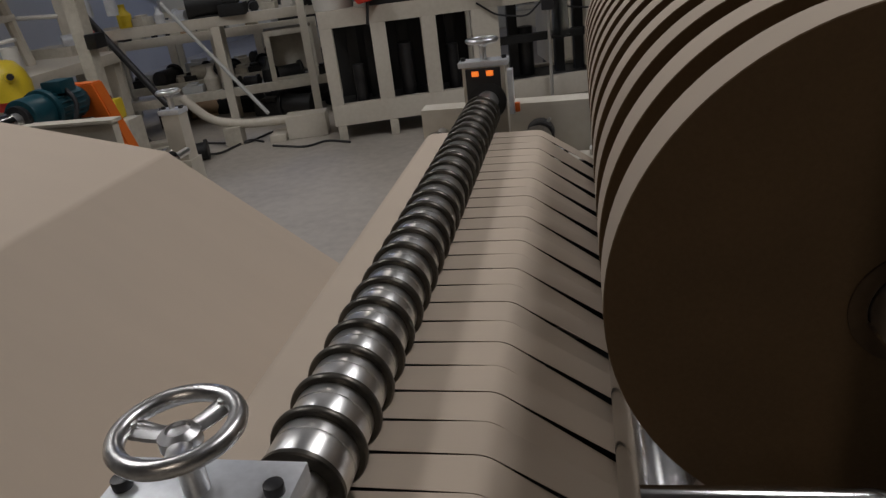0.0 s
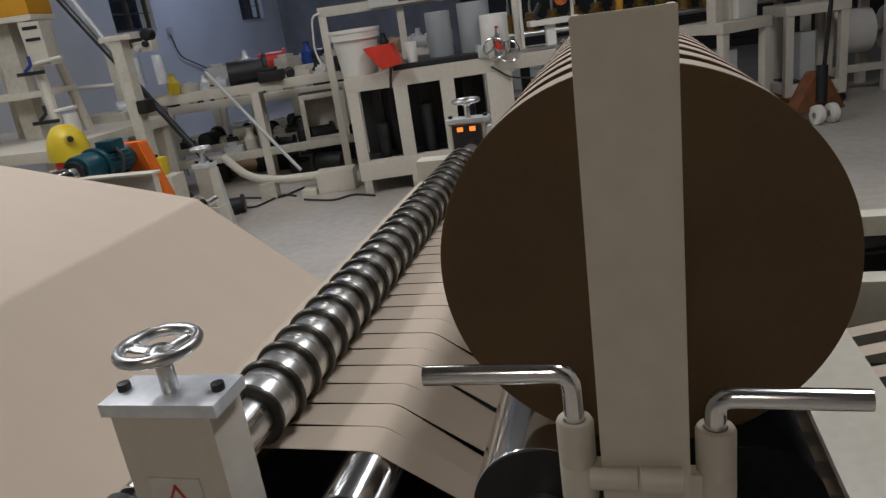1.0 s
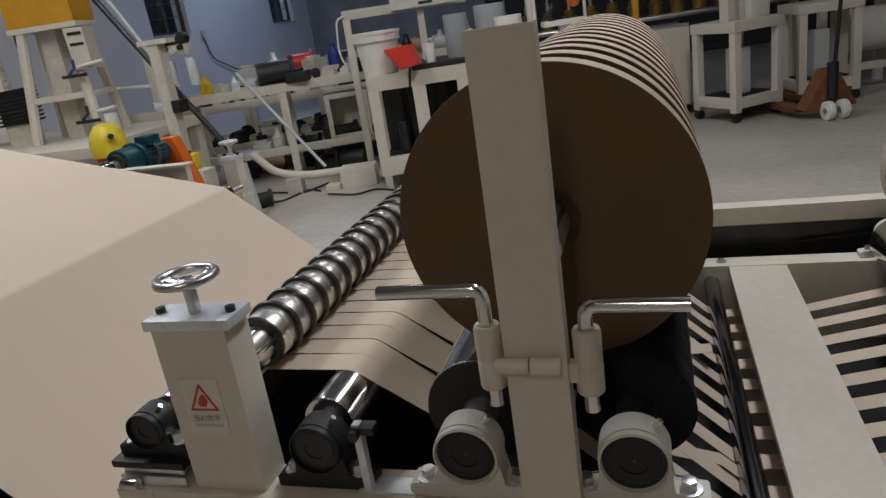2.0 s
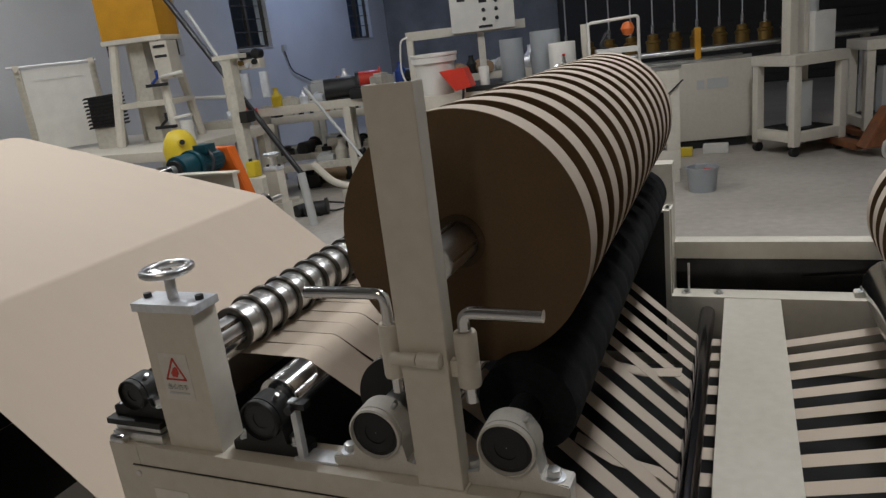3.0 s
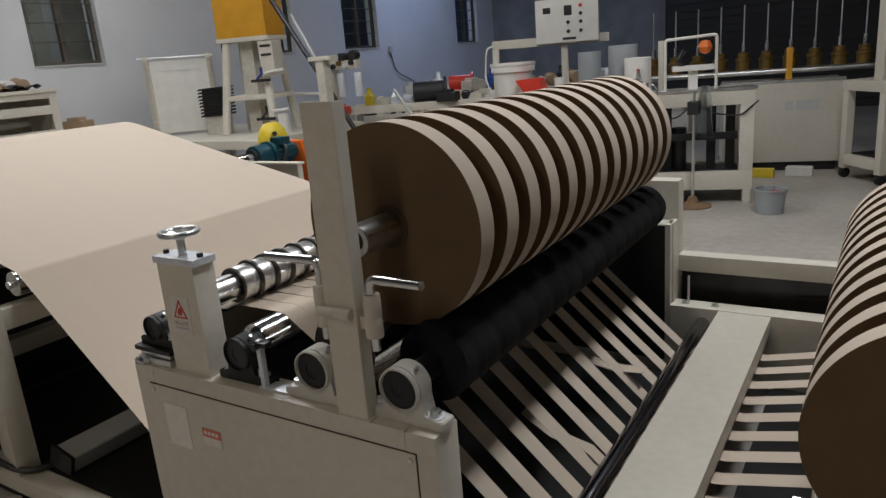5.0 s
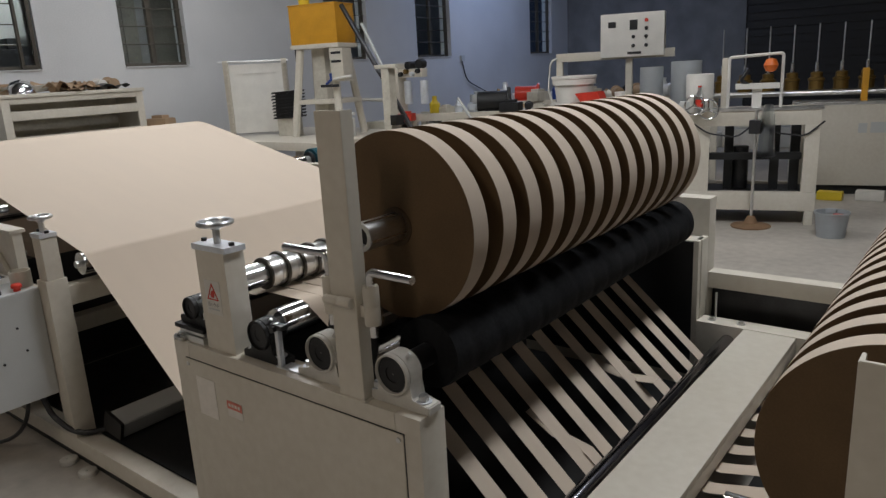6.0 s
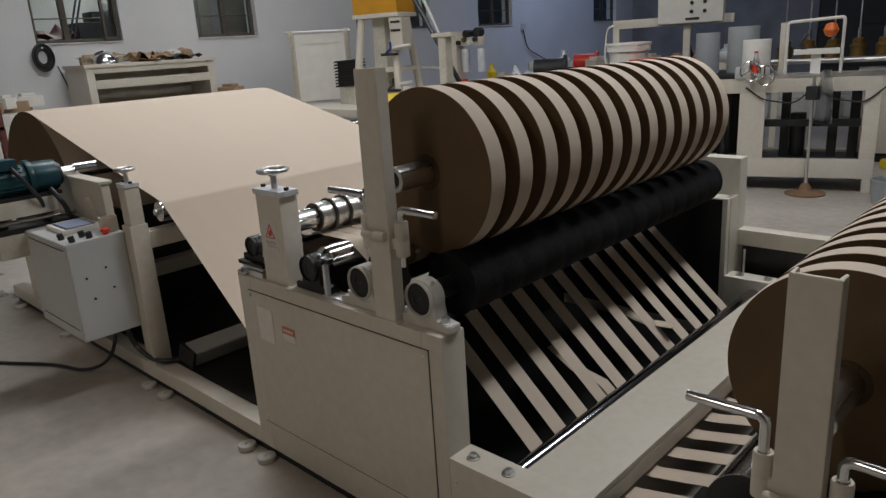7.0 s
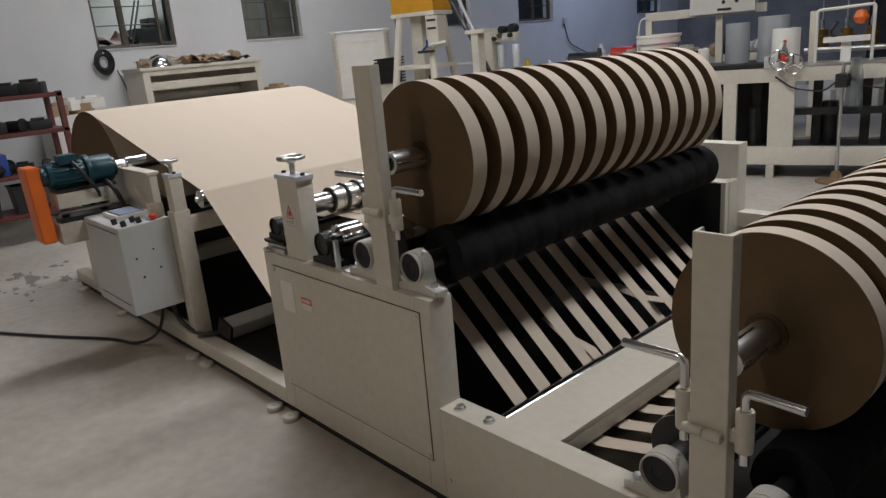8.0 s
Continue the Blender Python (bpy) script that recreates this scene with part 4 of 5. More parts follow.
def holed(x0, z0, x1, z1, holes, y0, y1, bev=0.004):
    """A plate in x and z with rectangular holes side by side, sharing one height."""
    bm = bmesh.new()
    hz0, hz1 = holes[0][1], holes[0][3]
    B((x0, y0, z0, x1, y1, hz0), (x0, y0, hz1, x1, y1, z1), bev=bev, bm=bm)
    xs = [x0] + [v for h in holes for v in (h[0], h[2])] + [x1]
    for k in range(0, len(xs), 2):
        B((xs[k], y0, hz0 - 0.001, xs[k + 1], y1, hz1 + 0.001), bev=bev, bm=bm)
    return bm


# long bench machine with open frame, skewed to the slitter
bench = local("tube_machine", "long cream machine bench with open framed sides", "machine bench")
part("front_frame", holed(0, 0.13, 2.32, 1.03, [(0.10, 0.30, 0.40, 0.90), (0.52, 0.30, 0.80, 0.90), (0.92, 0.30, 1.20, 0.90), (1.42, 0.30, 2.20, 0.90)], 0, 0.07, 0.006), CREAM, bench)
part("back_frame", holed(0, 0.13, 2.32, 1.03, [(0.10, 0.30, 1.05, 0.90), (1.25, 0.30, 2.2, 0.90)], 0.60, 0.67, 0.006), CREAM, bench)
part("end_frame", B((0, 0.07, 0.93, 0.07, 0.60, 1.03)), CREAM, bench)
part("end_rail", B((0, 0.07, 0.13, 0.07, 0.60, 0.25)), CREAM, bench)
part("end_frame", B((2.25, 0.07, 0.93, 2.32, 0.60, 1.03)), CREAM, bench)
part("end_rail", B((2.25, 0.07, 0.13, 2.32, 0.60, 0.25)), CREAM, bench)
for x in (0.02, 0.45, 1.2, 2.24):
    for y in (0.0, 0.60):
        part("foot", B((x, y, 0, x + 0.07, y + 0.07, 0.13), bev=0.008), CREAM_OLD if x else WOODB, bench)
part("tray", B((0.07, 0.07, 0.26, 2.25, 0.60, 0.275)), BLACKCAST, bench)
for x in (0.2, 0.34, 0.62, 1.02, 1.55, 1.95, 2.12):
    part("inner_post", B((x, 0.3, 0.275, x + 0.08, 0.36, 0.93)), BLACKCAST, bench)
# black sheet gives the bench openings their shade
part("inner_panel", B((0.09, 0.46, 0.28, 1.22, 0.475, 0.90)), BLACKCAST, bench, "black sheet standing in for shade inside the bench")
part("inner_beam", B((1.35, 0.12, 0.58, 2.2, 0.20, 0.64)), BLACKCAST, bench)
for x, y, z, r, h in ((0.26, 0.18, 0.28, 0.05, 0.3), (0.66, 0.2, 0.28, 0.06, 0.42), (1.05, 0.22, 0.28, 0.05, 0.36), (1.7, 0.35, 0.28, 0.07, 0.4)):
    part("cylinder", C((x, y, z), (x, y, z + h), r, 18, bev=0.006), DARKSTEEL, bench)
part("top_plate", B((0.42, 0.0, 1.031, 1.25, 0.62, 1.075)), BLACKCAST, bench)
part("slide_block", B((1.15, -0.02, 1.031, 1.36, 0.3, 1.13), bev=0.006), GREY, bench)
part("top_beam", B((1.36, -0.01, 1.031, 2.34, 0.10, 1.055), (1.36, 0.16, 1.031, 2.34, 0.24, 1.05)), STEEL, bench)
for hx, hz, hy in ((1.28, 1.10, -0.09), (1.40, 1.06, -0.10)):
    wh = part("handwheel", LATHE((hx, hy, hz), (0.25, 1, 0), [(0.085 + 0.008 * math.cos(a), 0.008 * math.sin(a)) for a in [2 * math.pi * k / 8 for k in range(8)]], 32), CHROME, bench, "chrome handwheel")
    for k in range(3):
        a = radians(90 + 120 * k)
        part("spoke", C((hx, hy, hz), (hx + 0.085 * math.cos(a), hy, hz + 0.085 * math.sin(a)), 0.008, 8), CHROME, wh)
    part("hub", C((hx, hy - 0.01, hz), (hx, 0.02, hz), 0.016, 12), CHROME, wh)
for x in (0.95, 1.5):
    part("cable", PIPE(bend([(x + 0.3, -0.01, 0.95), (x + 0.45, -0.03, 0.84), (x + 0.7, -0.02, 0.80), (x + 0.85, -0.01, 0.93)], 0.06), 0.008, 6), BLACKPL, bench)
# portal and gearheads on top
part("portal", PIPE(bend([(1.56, 0.1, 1.05), (1.56, 0.1, 1.50), (2.0, 0.1, 1.52), (2.0, 0.1, 1.05)], 0.03), 0.014, 8), WHITEPL, bench)
part("portal", B((1.50, 0.12, 1.05, 1.55, 0.18, 1.50)), CREAM, bench)
part("head", B((1.62, 0.02, 1.22, 1.98, 0.2, 1.265), (1.76, 0.06, 1.05, 1.84, 0.14, 1.22)), WHITEPL, bench)
lampball = part("glowing_cap", LATHE((1.90, 0.06, 1.42), (0, 0, 1), [(0.001, -0.062), (0.04, -0.05), (0.062, 0), (0.04, 0.05), (0.001, 0.062)], 18, closed=False), ORANGE, bench, "orange round cap")
part("hose", PIPE(bend([(1.72, 0.08, 1.40), (1.66, 0.08, 1.30), (1.74, 0.08, 1.24)], 0.03), 0.018, 8), BLACKPL, bench)
put(bench, -2.02, 5.50, 0, 17)

feeder = local("feeder_line", "long cream cabinet machine with row of brass heads", "machine")
part("cabinet", B((0, 0, 0.10, 1.2, 0.7, 0.95), bev=0.01), CREAM, feeder)
part("plinth", B((0.05, 0.05, 0, 1.15, 0.65, 0.10)), BLACKCAST, feeder)
part("vent_label", B((0.62, -0.004, 0.66, 0.70, -0.001, 0.76), (0.73, -0.004, 0.66, 0.95, -0.001, 0.77), bev=0), GREY, feeder, "grey blank data plate")
part("top_rail", B((0.0, 0.02, 0.951, 1.2, 0.10, 0.985), (0.0, 0.4, 0.951, 1.2, 0.48, 0.985)), STEEL, feeder)
part("top_tube", C((-0.9, 0.15, 1.08), (2.5, 0.15, 1.08), 0.03, 12), STEEL, feeder)
for k in range(12):
    x = -0.75 + k * 0.24
    h = part("head", LATHE((x, 0.30, 1.10), (0, 0, 1), [(0.001, 0), (0.075, 0), (0.075, 0.10), (0.085, 0.105), (0.085, 0.125), (0.06, 0.14), (0.06, 0.19), (0.03, 0.20), (0.001, 0.20)], 18, closed=False), BRASS, feeder, "brass coloured spindle head")
    part("valve", C((x, 0.30, 1.30), (x, 0.30, 1.40), 0.02, 10), CHROME, h)
    part("riser", C((x, 0.30, 1.40), (x, 0.30, 1.8), 0.008, 8), STEEL, h)
part("head_rail", B((-0.9, 0.2, 1.05, 2.5, 0.40, 1.10)), STEEL, feeder)
for x in (-0.85, 2.4):
    part("leg", B((x, 0.25, 0, x + 0.07, 0.33, 1.05)), CREAM, feeder)
part("yellow_post", B((0.63, 0.1, 0.985, 0.69, 0.17, 1.32)), YELLOW, feeder)
put(feeder, -0.35, 7.7, 0, 14)

ctl = local("control_portal", "cream portal frame carrying a control cabinet", "control stand")
part("leg", B((0, 0, 0, 0.07, 0.07, 1.60)), CREAM, ctl)
part("leg", B((0.75, 0, 0, 0.82, 0.07, 1.60)), CREAM, ctl)
part("beam", B((0, 0, 1.60, 1.25, 0.08, 1.69)), CREAM, ctl)
cab = part("cabinet", B((0.50, -0.10, 1.62, 1.15, 0.14, 2.06), bev=0.008), WHITEPL, ctl, "white control cabinet with buttons and meter")
part("meter", B((0.58, -0.104, 1.92, 0.66, -0.099, 1.98)), BLACKPL, cab)
part("meter", B((0.80, -0.104, 1.89, 0.88, -0.099, 1.99)), BLACKPL, cab)
for x, z in ((0.84, 1.82), (0.84, 1.73), (0.97, 1.98), (0.97, 1.90), (0.97, 1.82), (0.97, 1.73)):
    part("button", C((x, -0.114, z), (x, -0.099, z), 0.019, 12, bev=0.003), BLACKPL if z < 1.95 else RED, cab)
part("name_plate", B((0.78, -0.103, 1.645, 0.92, -0.0995, 1.67), bev=0), DARKSTEEL, cab)
part("hose", PIPE(bend([(0.02, -0.02, 1.64), (-0.06, -0.02, 1.62), (-0.09, -0.02, 1.3), (-0.03, 0, 1.12)], 0.08), 0.010, 8), WHITEPL, ctl)
put(ctl, -2.54, 6.45, -0.06, 17)

# things on the bench
bucket = single("bucket", LATHE((-1.94, 5.72, 1.031), (0, 0, 1), [(0.001, 0), (0.155, 0), (0.19, 0.29), (0.213, 0.292), (0.213, 0.345), (0.222, 0.35), (0.222, 0.375), (0.205, 0.375), (0.195, 0.31), (0.15, 0.01), (0.001, 0.01)], 32, closed=False), WHITEPL, (-1.94, 5.72, 1.031), "white plastic bucket standing on the bench", "bucket")
tray = thing("red_tray", (-1.62, 5.55, 1.03), "red plastic tilted chute tray", "tray")
part("chute", PRISM([(-1.80, 1.245), (-1.56, 1.26), (-1.50, 1.09), (-1.66, 1.06)], 5.46, 5.60, bev=0.006), RED, tray)
part("foot", C((-1.63, 5.53, 0.9), (-1.60, 5.53, 1.10), 0.012, 8), BLACKPL, tray)
for x, y, r, h, m, nm in ((-1.28, 6.05, 0.11, 0.42, MILKY, "milky plastic drum"), (-0.98, 6.15, 0.14, 0.46, MILKY, "milky plastic drum"), (-0.78, 5.95, 0.12, 0.34, WHITEPL, "white plastic drum")):
    single("drum_container", C((x, y, 1.031), (x, y, 1.031 + h), r, 24, bev=0.008), m, (x, y, 1.031), nm + " standing on the bench", "container", "containers")
bot = thing("bottle", (-0.74, 5.83, 1.031), "clear drinks bottle with red label", "bottle")
part("bottle_body", LATHE((-0.74, 5.83, 1.031), (0, 0, 1), [(0.001, 0), (0.033, 0), (0.035, 0.14), (0.014, 0.20), (0.014, 0.225), (0.001, 0.225)], 18, closed=False), FILMPL, bot)
part("wrap", LATHE((-0.74, 5.83, 1.081), (0, 0, 1), [(0.0345, 0), (0.0365, 0), (0.0365, 0.07), (0.0345, 0.07)], 18), RED, bot)
part("cap", C((-0.74, 5.83, 1.256), (-0.74, 5.83, 1.272), 0.015, 12), RED, bot)
jar = single("jar", C((-1.47, 5.75, 1.075), (-1.47, 5.75, 1.24), 0.045, 18, r2=0.05, bev=0.004), WHITEPL, (-1.47, 5.75, 1.075), "white plastic jar on the bench", "jar")

# standing floor fan with plastic hood
fan = local("floor_fan", "dusty floor fan on round base with hanging plastic", "fan")
part("base", LATHE((0, 0, 0), (0, 0, 1), [(0.001, 0), (0.17, 0), (0.17, 0.012), (0.06, 0.035), (0.03, 0.10), (0.001, 0.10)], 28, closed=False), WOODB, fan)
part("pole", C((0, 0, 0.08), (0, 0, 1.05), 0.014, 12), STEEL, fan)
part("motor", B((-0.05, -0.05, 0.84, 0.05, 0.06, 0.96), bev=0.015), BLACKPL, fan)
part("hood", LATHE((0.09, 0.02, 0.64), (0, 0, 1), [(0.075, 0), (0.065, 0.16), (0.06, 0.32), (0.035, 0.45), (0.031, 0.45), (0.056, 0.32), (0.061, 0.16), (0.071, 0)], 9), FILMPL, fan, "crumpled clear plastic sleeve")
put(fan, -0.27, 5.93)

crate = local("crate", "translucent plastic basket with red scraps", "crate")
part("basket", LATHE((0, 0, 0), (0, 0, 1), [(0.001, 0), (0.11, 0), (0.13, 0.20), (0.14, 0.20), (0.14, 0.213), (0.126, 0.213), (0.105, 0.01), (0.001, 0.01)], 16, closed=False), MILKY, crate)
for k in range(7):
    a = 2.4 * k
    part("scrap", B((0.06 * math.cos(a) - 0.04, 0.06 * math.sin(a) - 0.03, 0.03 + 0.026 * k, 0.06 * math.cos(a) + 0.04, 0.06 * math.sin(a) + 0.03, 0.07 + 0.026 * k), bev=0.01), RED if k == 5 else MILKY, crate)
put(crate, 0.40, 5.82)
single("yellow_box", B((-0.02, 7.42, 0, 0.22, 7.55, 0.09), bev=0.02), YELLOWB, (0.1, 7.48, 0), "yellow carton lying on the floor", "box")
single("white_box", B((0.32, 7.52, 0, 0.58, 7.66, 0.10), bev=0.02), WHITEPL, (0.45, 7.6, 0), "white carton lying on the floor", "box")


# open framed carts at the dark side
def cart(x, y, rz, w, d, h, topbox, label):
    t = local("machine_cart", label, "machine stand", "machine stands")
    for px in (0, w - 0.08):
        for py in (0, d - 0.08):
            part("leg", B((px, py, 0.10, px + 0.08, py + 0.08, h), bev=0.006), CREAM, t)
            part("caster", C((px + 0.04, py + 0.015, 0.05), (px + 0.04, py + 0.065, 0.05), 0.05, 16, bev=0.006), BLACKCAST, t)
    part("rail", B((0.08, 0, 0.14, w - 0.08, 0.08, 0.24), bev=0.005), CREAM, t)
    part("rail", B((0.08, d - 0.08, 0.14, w - 0.08, d, 0.24), bev=0.005), CREAM, t)
    part("rail", B((0, 0.08, 0.14, 0.08, d - 0.08, 0.24), bev=0.005), CREAM, t)
    part("rail", B((w - 0.08, 0.08, 0.14, w, d - 0.08, 0.24), bev=0.005), CREAM, t)
    part("top", B((-0.01, -0.01, h, w + 0.01, d + 0.01, h + 0.10), bev=0.008), CREAM, t)
    part("shelf", B((0.08, 0.08, 0.24, w - 0.08, d - 0.08, 0.255)), BLACKCAST, t)
    part("inner_box", B((w * 0.35, d * 0.3, 0.255, w * 0.6, d * 0.6, h * 0.8), bev=0.01), GREY, t)
    if topbox:
        part("column", B((w * 0.15, d * 0.3, h + 0.10, w * 0.3, d * 0.5, h + 0.95), bev=0.006), CREAM, t)
        part("column", B((w * 0.42, d * 0.3, h + 0.10, w * 0.5, d * 0.5, h + 0.95), bev=0.006), CREAM, t)
        part("housing", B((w * 0.52, d * 0.2, h + 0.10, w * 0.92, d * 0.8, h + 0.48), bev=0.02), WHITEPL, t)
        part("pot", C((w * 0.7, d * 0.5, h + 0.48), (w * 0.7, d * 0.5, h + 0.62), 0.07, 18), GREY, t)
    return put(t, x, y, 0, rz)


cart(1.18, 7.10, 38, 0.62, 0.60, 0.88, True, "cream welded machine stand on casters with white housing")
cart(1.86, 7.75, 12, 0.62, 0.55, 0.92, False, "cream welded machine stand on casters")
rolls = local("roll_rack", "cream rack holding pale grey rolls", "rack")
for x in (0, 0.62, 1.25):
    part("post", B((x, 0, 0, x + 0.09, 0.09, 1.5), bev=0.006), CREAM, rolls)
    part("post", B((x, 0.6, 0, x + 0.09, 0.69, 1.5), bev=0.006), CREAM, rolls)
for z in (0.22, 1.05):
    part("rail", B((0.09, 0.01, z, 0.62, 0.08, z + 0.08), (0.71, 0.01, z, 1.25, 0.08, z + 0.08), bev=0.004), CREAM, rolls)
for x in (0.14, 0.76):
    part("roll", C((x, 0.35, 0.62), (x + 0.44, 0.35, 0.62), 0.24, 28, bev=0.01), WHITEPL, rolls)
    part("bar", C((x - 0.1, 0.35, 0.62), (x + 0.52, 0.35, 0.62), 0.03, 12), STEEL, rolls)
    part("cover", B((x, 0.1, 1.14, x + 0.4, 0.6, 1.24), bev=0.02), RED, rolls)
put(rolls, 2.35, 8.3, 0, 8)
jack = local("pallet_truck", "worn orange-brown pallet truck with dark handle", "pallet truck")
RUSTY = material("worn_orange_paint", (0.17, 0.06, 0.02), 0.6, var=0.4, scale=9, fine=60, stain=(0.12, 0.05, 0.02))
part("body", PRISM([(-0.26, 0.10), (0.26, 0.10), (0.12, 0.34), (0.05, 0.46), (-0.05, 0.46), (-0.12, 0.34)], -0.05, 0.12, bev=0.01), RUSTY, jack)
for x in (-0.07, 0.07):
    w = part("wheel", C((x - 0.03, -0.12, 0.09), (x + 0.03, -0.12, 0.09), 0.09, 22, bev=0.01), WHITEPL, jack)
    part("hub", C((x - 0.034, -0.12, 0.09), (x + 0.034, -0.12, 0.09), 0.03, 12), STEEL, w)
for x in (-0.26, 0.12):
    part("fork", B((x, 0.12, 0.06, x + 0.14, 1.2, 0.12), bev=0.01), RUSTY, jack)
part("pump", C((0, -0.06, 0.2), (0, -0.06, 0.52), 0.05, 18), BLACKCAST, jack)
part("handle", PIPE(bend([(0, -0.08, 0.45), (0.02, -0.14, 1.25), (-0.1, -0.16, 1.33), (0.02, -0.17, 1.42), (0.14, -0.16, 1.33), (0.03, -0.14, 1.25)], 0.04), 0.018, 8), BLACKCAST, jack)
put(jack, 1.98, 7.0, 0, 20)

# ---- mixing stand with yellow tank ----
mix = local("mixing_stand", "cream pedestal stand with yellow square tank on top", "mixing stand")
tank = part("tank", B((-0.30, -0.20, 1.01, 0.30, 0.20, 1.42), bev=0.012), YELLOW, mix, "yellow painted square tank")
part("tank_lid", B((-0.305, -0.205, 1.42, 0.305, 0.205, 1.435), bev=0.003), YELLOW, tank)
part("tank_base", B((-0.31, -0.21, 0.965, 0.31, 0.21, 1.01), bev=0.006), CREAM, mix)
part("cap", C((-0.18, -0.05, 1.435), (-0.18, -0.05, 1.50), 0.06, 14), YELLOWB, tank)
part("valve", PIPE(bend([(-0.18, -0.05, 1.49), (-0.18, -0.05, 1.58), (-0.24, -0.05, 1.62)], 0.03), 0.024, 8), DARKSTEEL, tank)
for sx in (-0.22, 0.20):
    for sy_ in (-1, 1):
        part("leg", PIPE([(sx, sy_ * 0.15, 0.965), (sx * 1.45, sy_ * 0.26, 0.0)], 0.045, 8), CREAM, mix)
part("column", B((-0.12, -0.08, 0.0, 0.04, 0.08, 0.965), bev=0.01), CREAM_OLD, mix)
part("shelf", B((-0.30, -0.24, 0.36, 0.30, 0.24, 0.41), bev=0.005), CREAM, mix)
part("gauge_stem", C((-0.27, -0.17, 0.41), (-0.27, -0.17, 0.965), 0.012, 8), DARKSTEEL, mix)
for z in (0.62, 0.22):
    part("valve_arm", C((0.20, -0.24, z), (0.50, -0.30, z + 0.03), 0.015, 8), WHITEPL, mix)
    part("handle", PIPE([(0.16, -0.28, z - 0.05), (0.22, -0.27, z), (0.22, -0.27, z + 0.07)], 0.014, 6), BLUEPL if z > 0.4 else BLACKPL, mix)
    part("handle", B((0.10, -0.30, z - 0.08, 0.32, -0.27, z - 0.05)), BLACKPL, mix)
part("side_box", B((0.22, -0.26, 0.60, 0.38, -0.06, 0.95), bev=0.005), CREAM, mix)
for z in (0.80, 0.89):
    part("slot", B((0.24, -0.266, z, 0.36, -0.2605, z + 0.025), bev=0), BLACKPL, mix)
part("jar", C((0.42, -0.28, 0.0), (0.42, -0.28, 0.20), 0.06, 16, bev=0.006), WHITEPL, mix)
put(mix, -4.71, 5.02, 0.868, 15)
plat = single("platform", B((-6.25, 4.2, 0.78, -3.95, 5.85, 0.868), (-6.2, 4.3, 0, -6.1, 4.4, 0.78), (-4.1, 4.3, 0, -4.0, 4.4, 0.78), (-6.2, 5.7, 0, -6.1, 5.8, 0.78), (-4.1, 5.7, 0, -4.0, 5.8, 0.78), bev=0.006), CREAM, (-5.0, 4.8, 0), "raised cream steel platform on legs", "platform")
conv = thing("screw_conveyor", (-3.0, 4.86, 0), "slanting grey tube conveyor leading down from the tank", "conveyor")
part("tube", C((-4.22, 4.86, 2.25), (-3.03, 4.86, 0.50), 0.026, 14), DARKSTEEL, conv)
part("tube", C((-4.06, 4.98, 2.05), (-3.72, 4.95, 1.50), 0.018, 12), GREY, conv)
part("chute", C((-3.03, 4.86, 0.50), (-2.98, 4.86, 0.0), 0.04, 12), GREY, conv)
rack = local("roller_rack", "pale rack frame with comb sides and blank board", "rack")
for x in (0.0, 0.70):
    part("side", B((x, -0.02, 0, x + 0.06, 0.06, 0.90), bev=0.004), CREAM, rack)
    for k in range(15):
        part("tooth", B((x + 0.01, -0.055, 0.05 + 0.056 * k, x + 0.05, -0.0205, 0.075 + 0.056 * k), bev=0), CREAM, rack)
part("top_bar", C((-0.06, 0.0, 0.885), (0.78, 0.0, 0.875), 0.012, 8), STEEL, rack)
part("board", B((0.0605, 0.02, 0.03, 0.6995, 0.04, 0.85), bev=0.003), WHITEPL, rack)
part("board_fold", B((0.16, 0.012, 0.73, 0.62, 0.0195, 0.75), bev=0.002), WHITEPL, rack)
put(rack, -6.06, 4.60, 0.868, 42)
stackt = local("tray_stack", "leaning stack of dark corrugated trays", "trays")
for k in range(9):
    part("tray", PRISM([(-0.165, 0.20 + 0.036 * k), (0.165, 0.215 + 0.036 * k), (0.18, 0.236 + 0.036 * k), (-0.15 + 0.006 * (k % 3), 0.221 + 0.036 * k)], -0.10, 0.10), DARKSTEEL, stackt)
part("core", PRISM([(-0.13, 0.205), (0.13, 0.215), (0.14, 0.52), (-0.115, 0.51)], -0.08, 0.08), BLACKCAST, stackt)
part("prop", B((-0.12, -0.08, 0.0, 0.12, 0.08, 0.204), bev=0.005), CREAM_OLD, stackt)
put(stackt, -5.20, 4.83, 0.868, 15)
socket = thing("wall_socket", (WX0, 10.55, 1.72), "small grey wall socket with hanging cable", "socket")
part("box", B((WX0, SOCKET_Y - 0.05, 1.66, WX0 + 0.05, SOCKET_Y + 0.05, 1.77), bev=0.006), GREY, socket)
part("cable", PIPE(bend([(WX0 + 0.02, SOCKET_Y, 1.66), (WX0 + 0.03, SOCKET_Y + 0.1, 1.30), (WX0 + 0.03, SOCKET_Y + 0.9, 1.0)], 0.15), 0.010, 6), BLACKPL, socket)

# ---- column machine and cluttered benches ----
COLUMN = (-0.30, 0.0, 0.0)
colm = thing("column_machine", (-4.0, 5.9, 0), "cream column with pump head beside a frame", "machine")
part("column", B((-4.22, 5.85, 0, -4.06, 6.0, 1.62), bev=0.01), CREAM, colm)
part("arm", B((-4.06, 5.87, 1.46, -3.70, 5.97, 1.56), bev=0.008), CREAM, colm)
part("pump", C((-3.90, 5.84, 1.60), (-3.90, 6.0, 1.60), 0.045, 18, bev=0.01), DARKSTEEL, colm)
part("pump", C((-3.74, 5.86, 1.61), (-3.74, 5.96, 1.61), 0.055, 18, bev=0.01), BLACKCAST, colm)
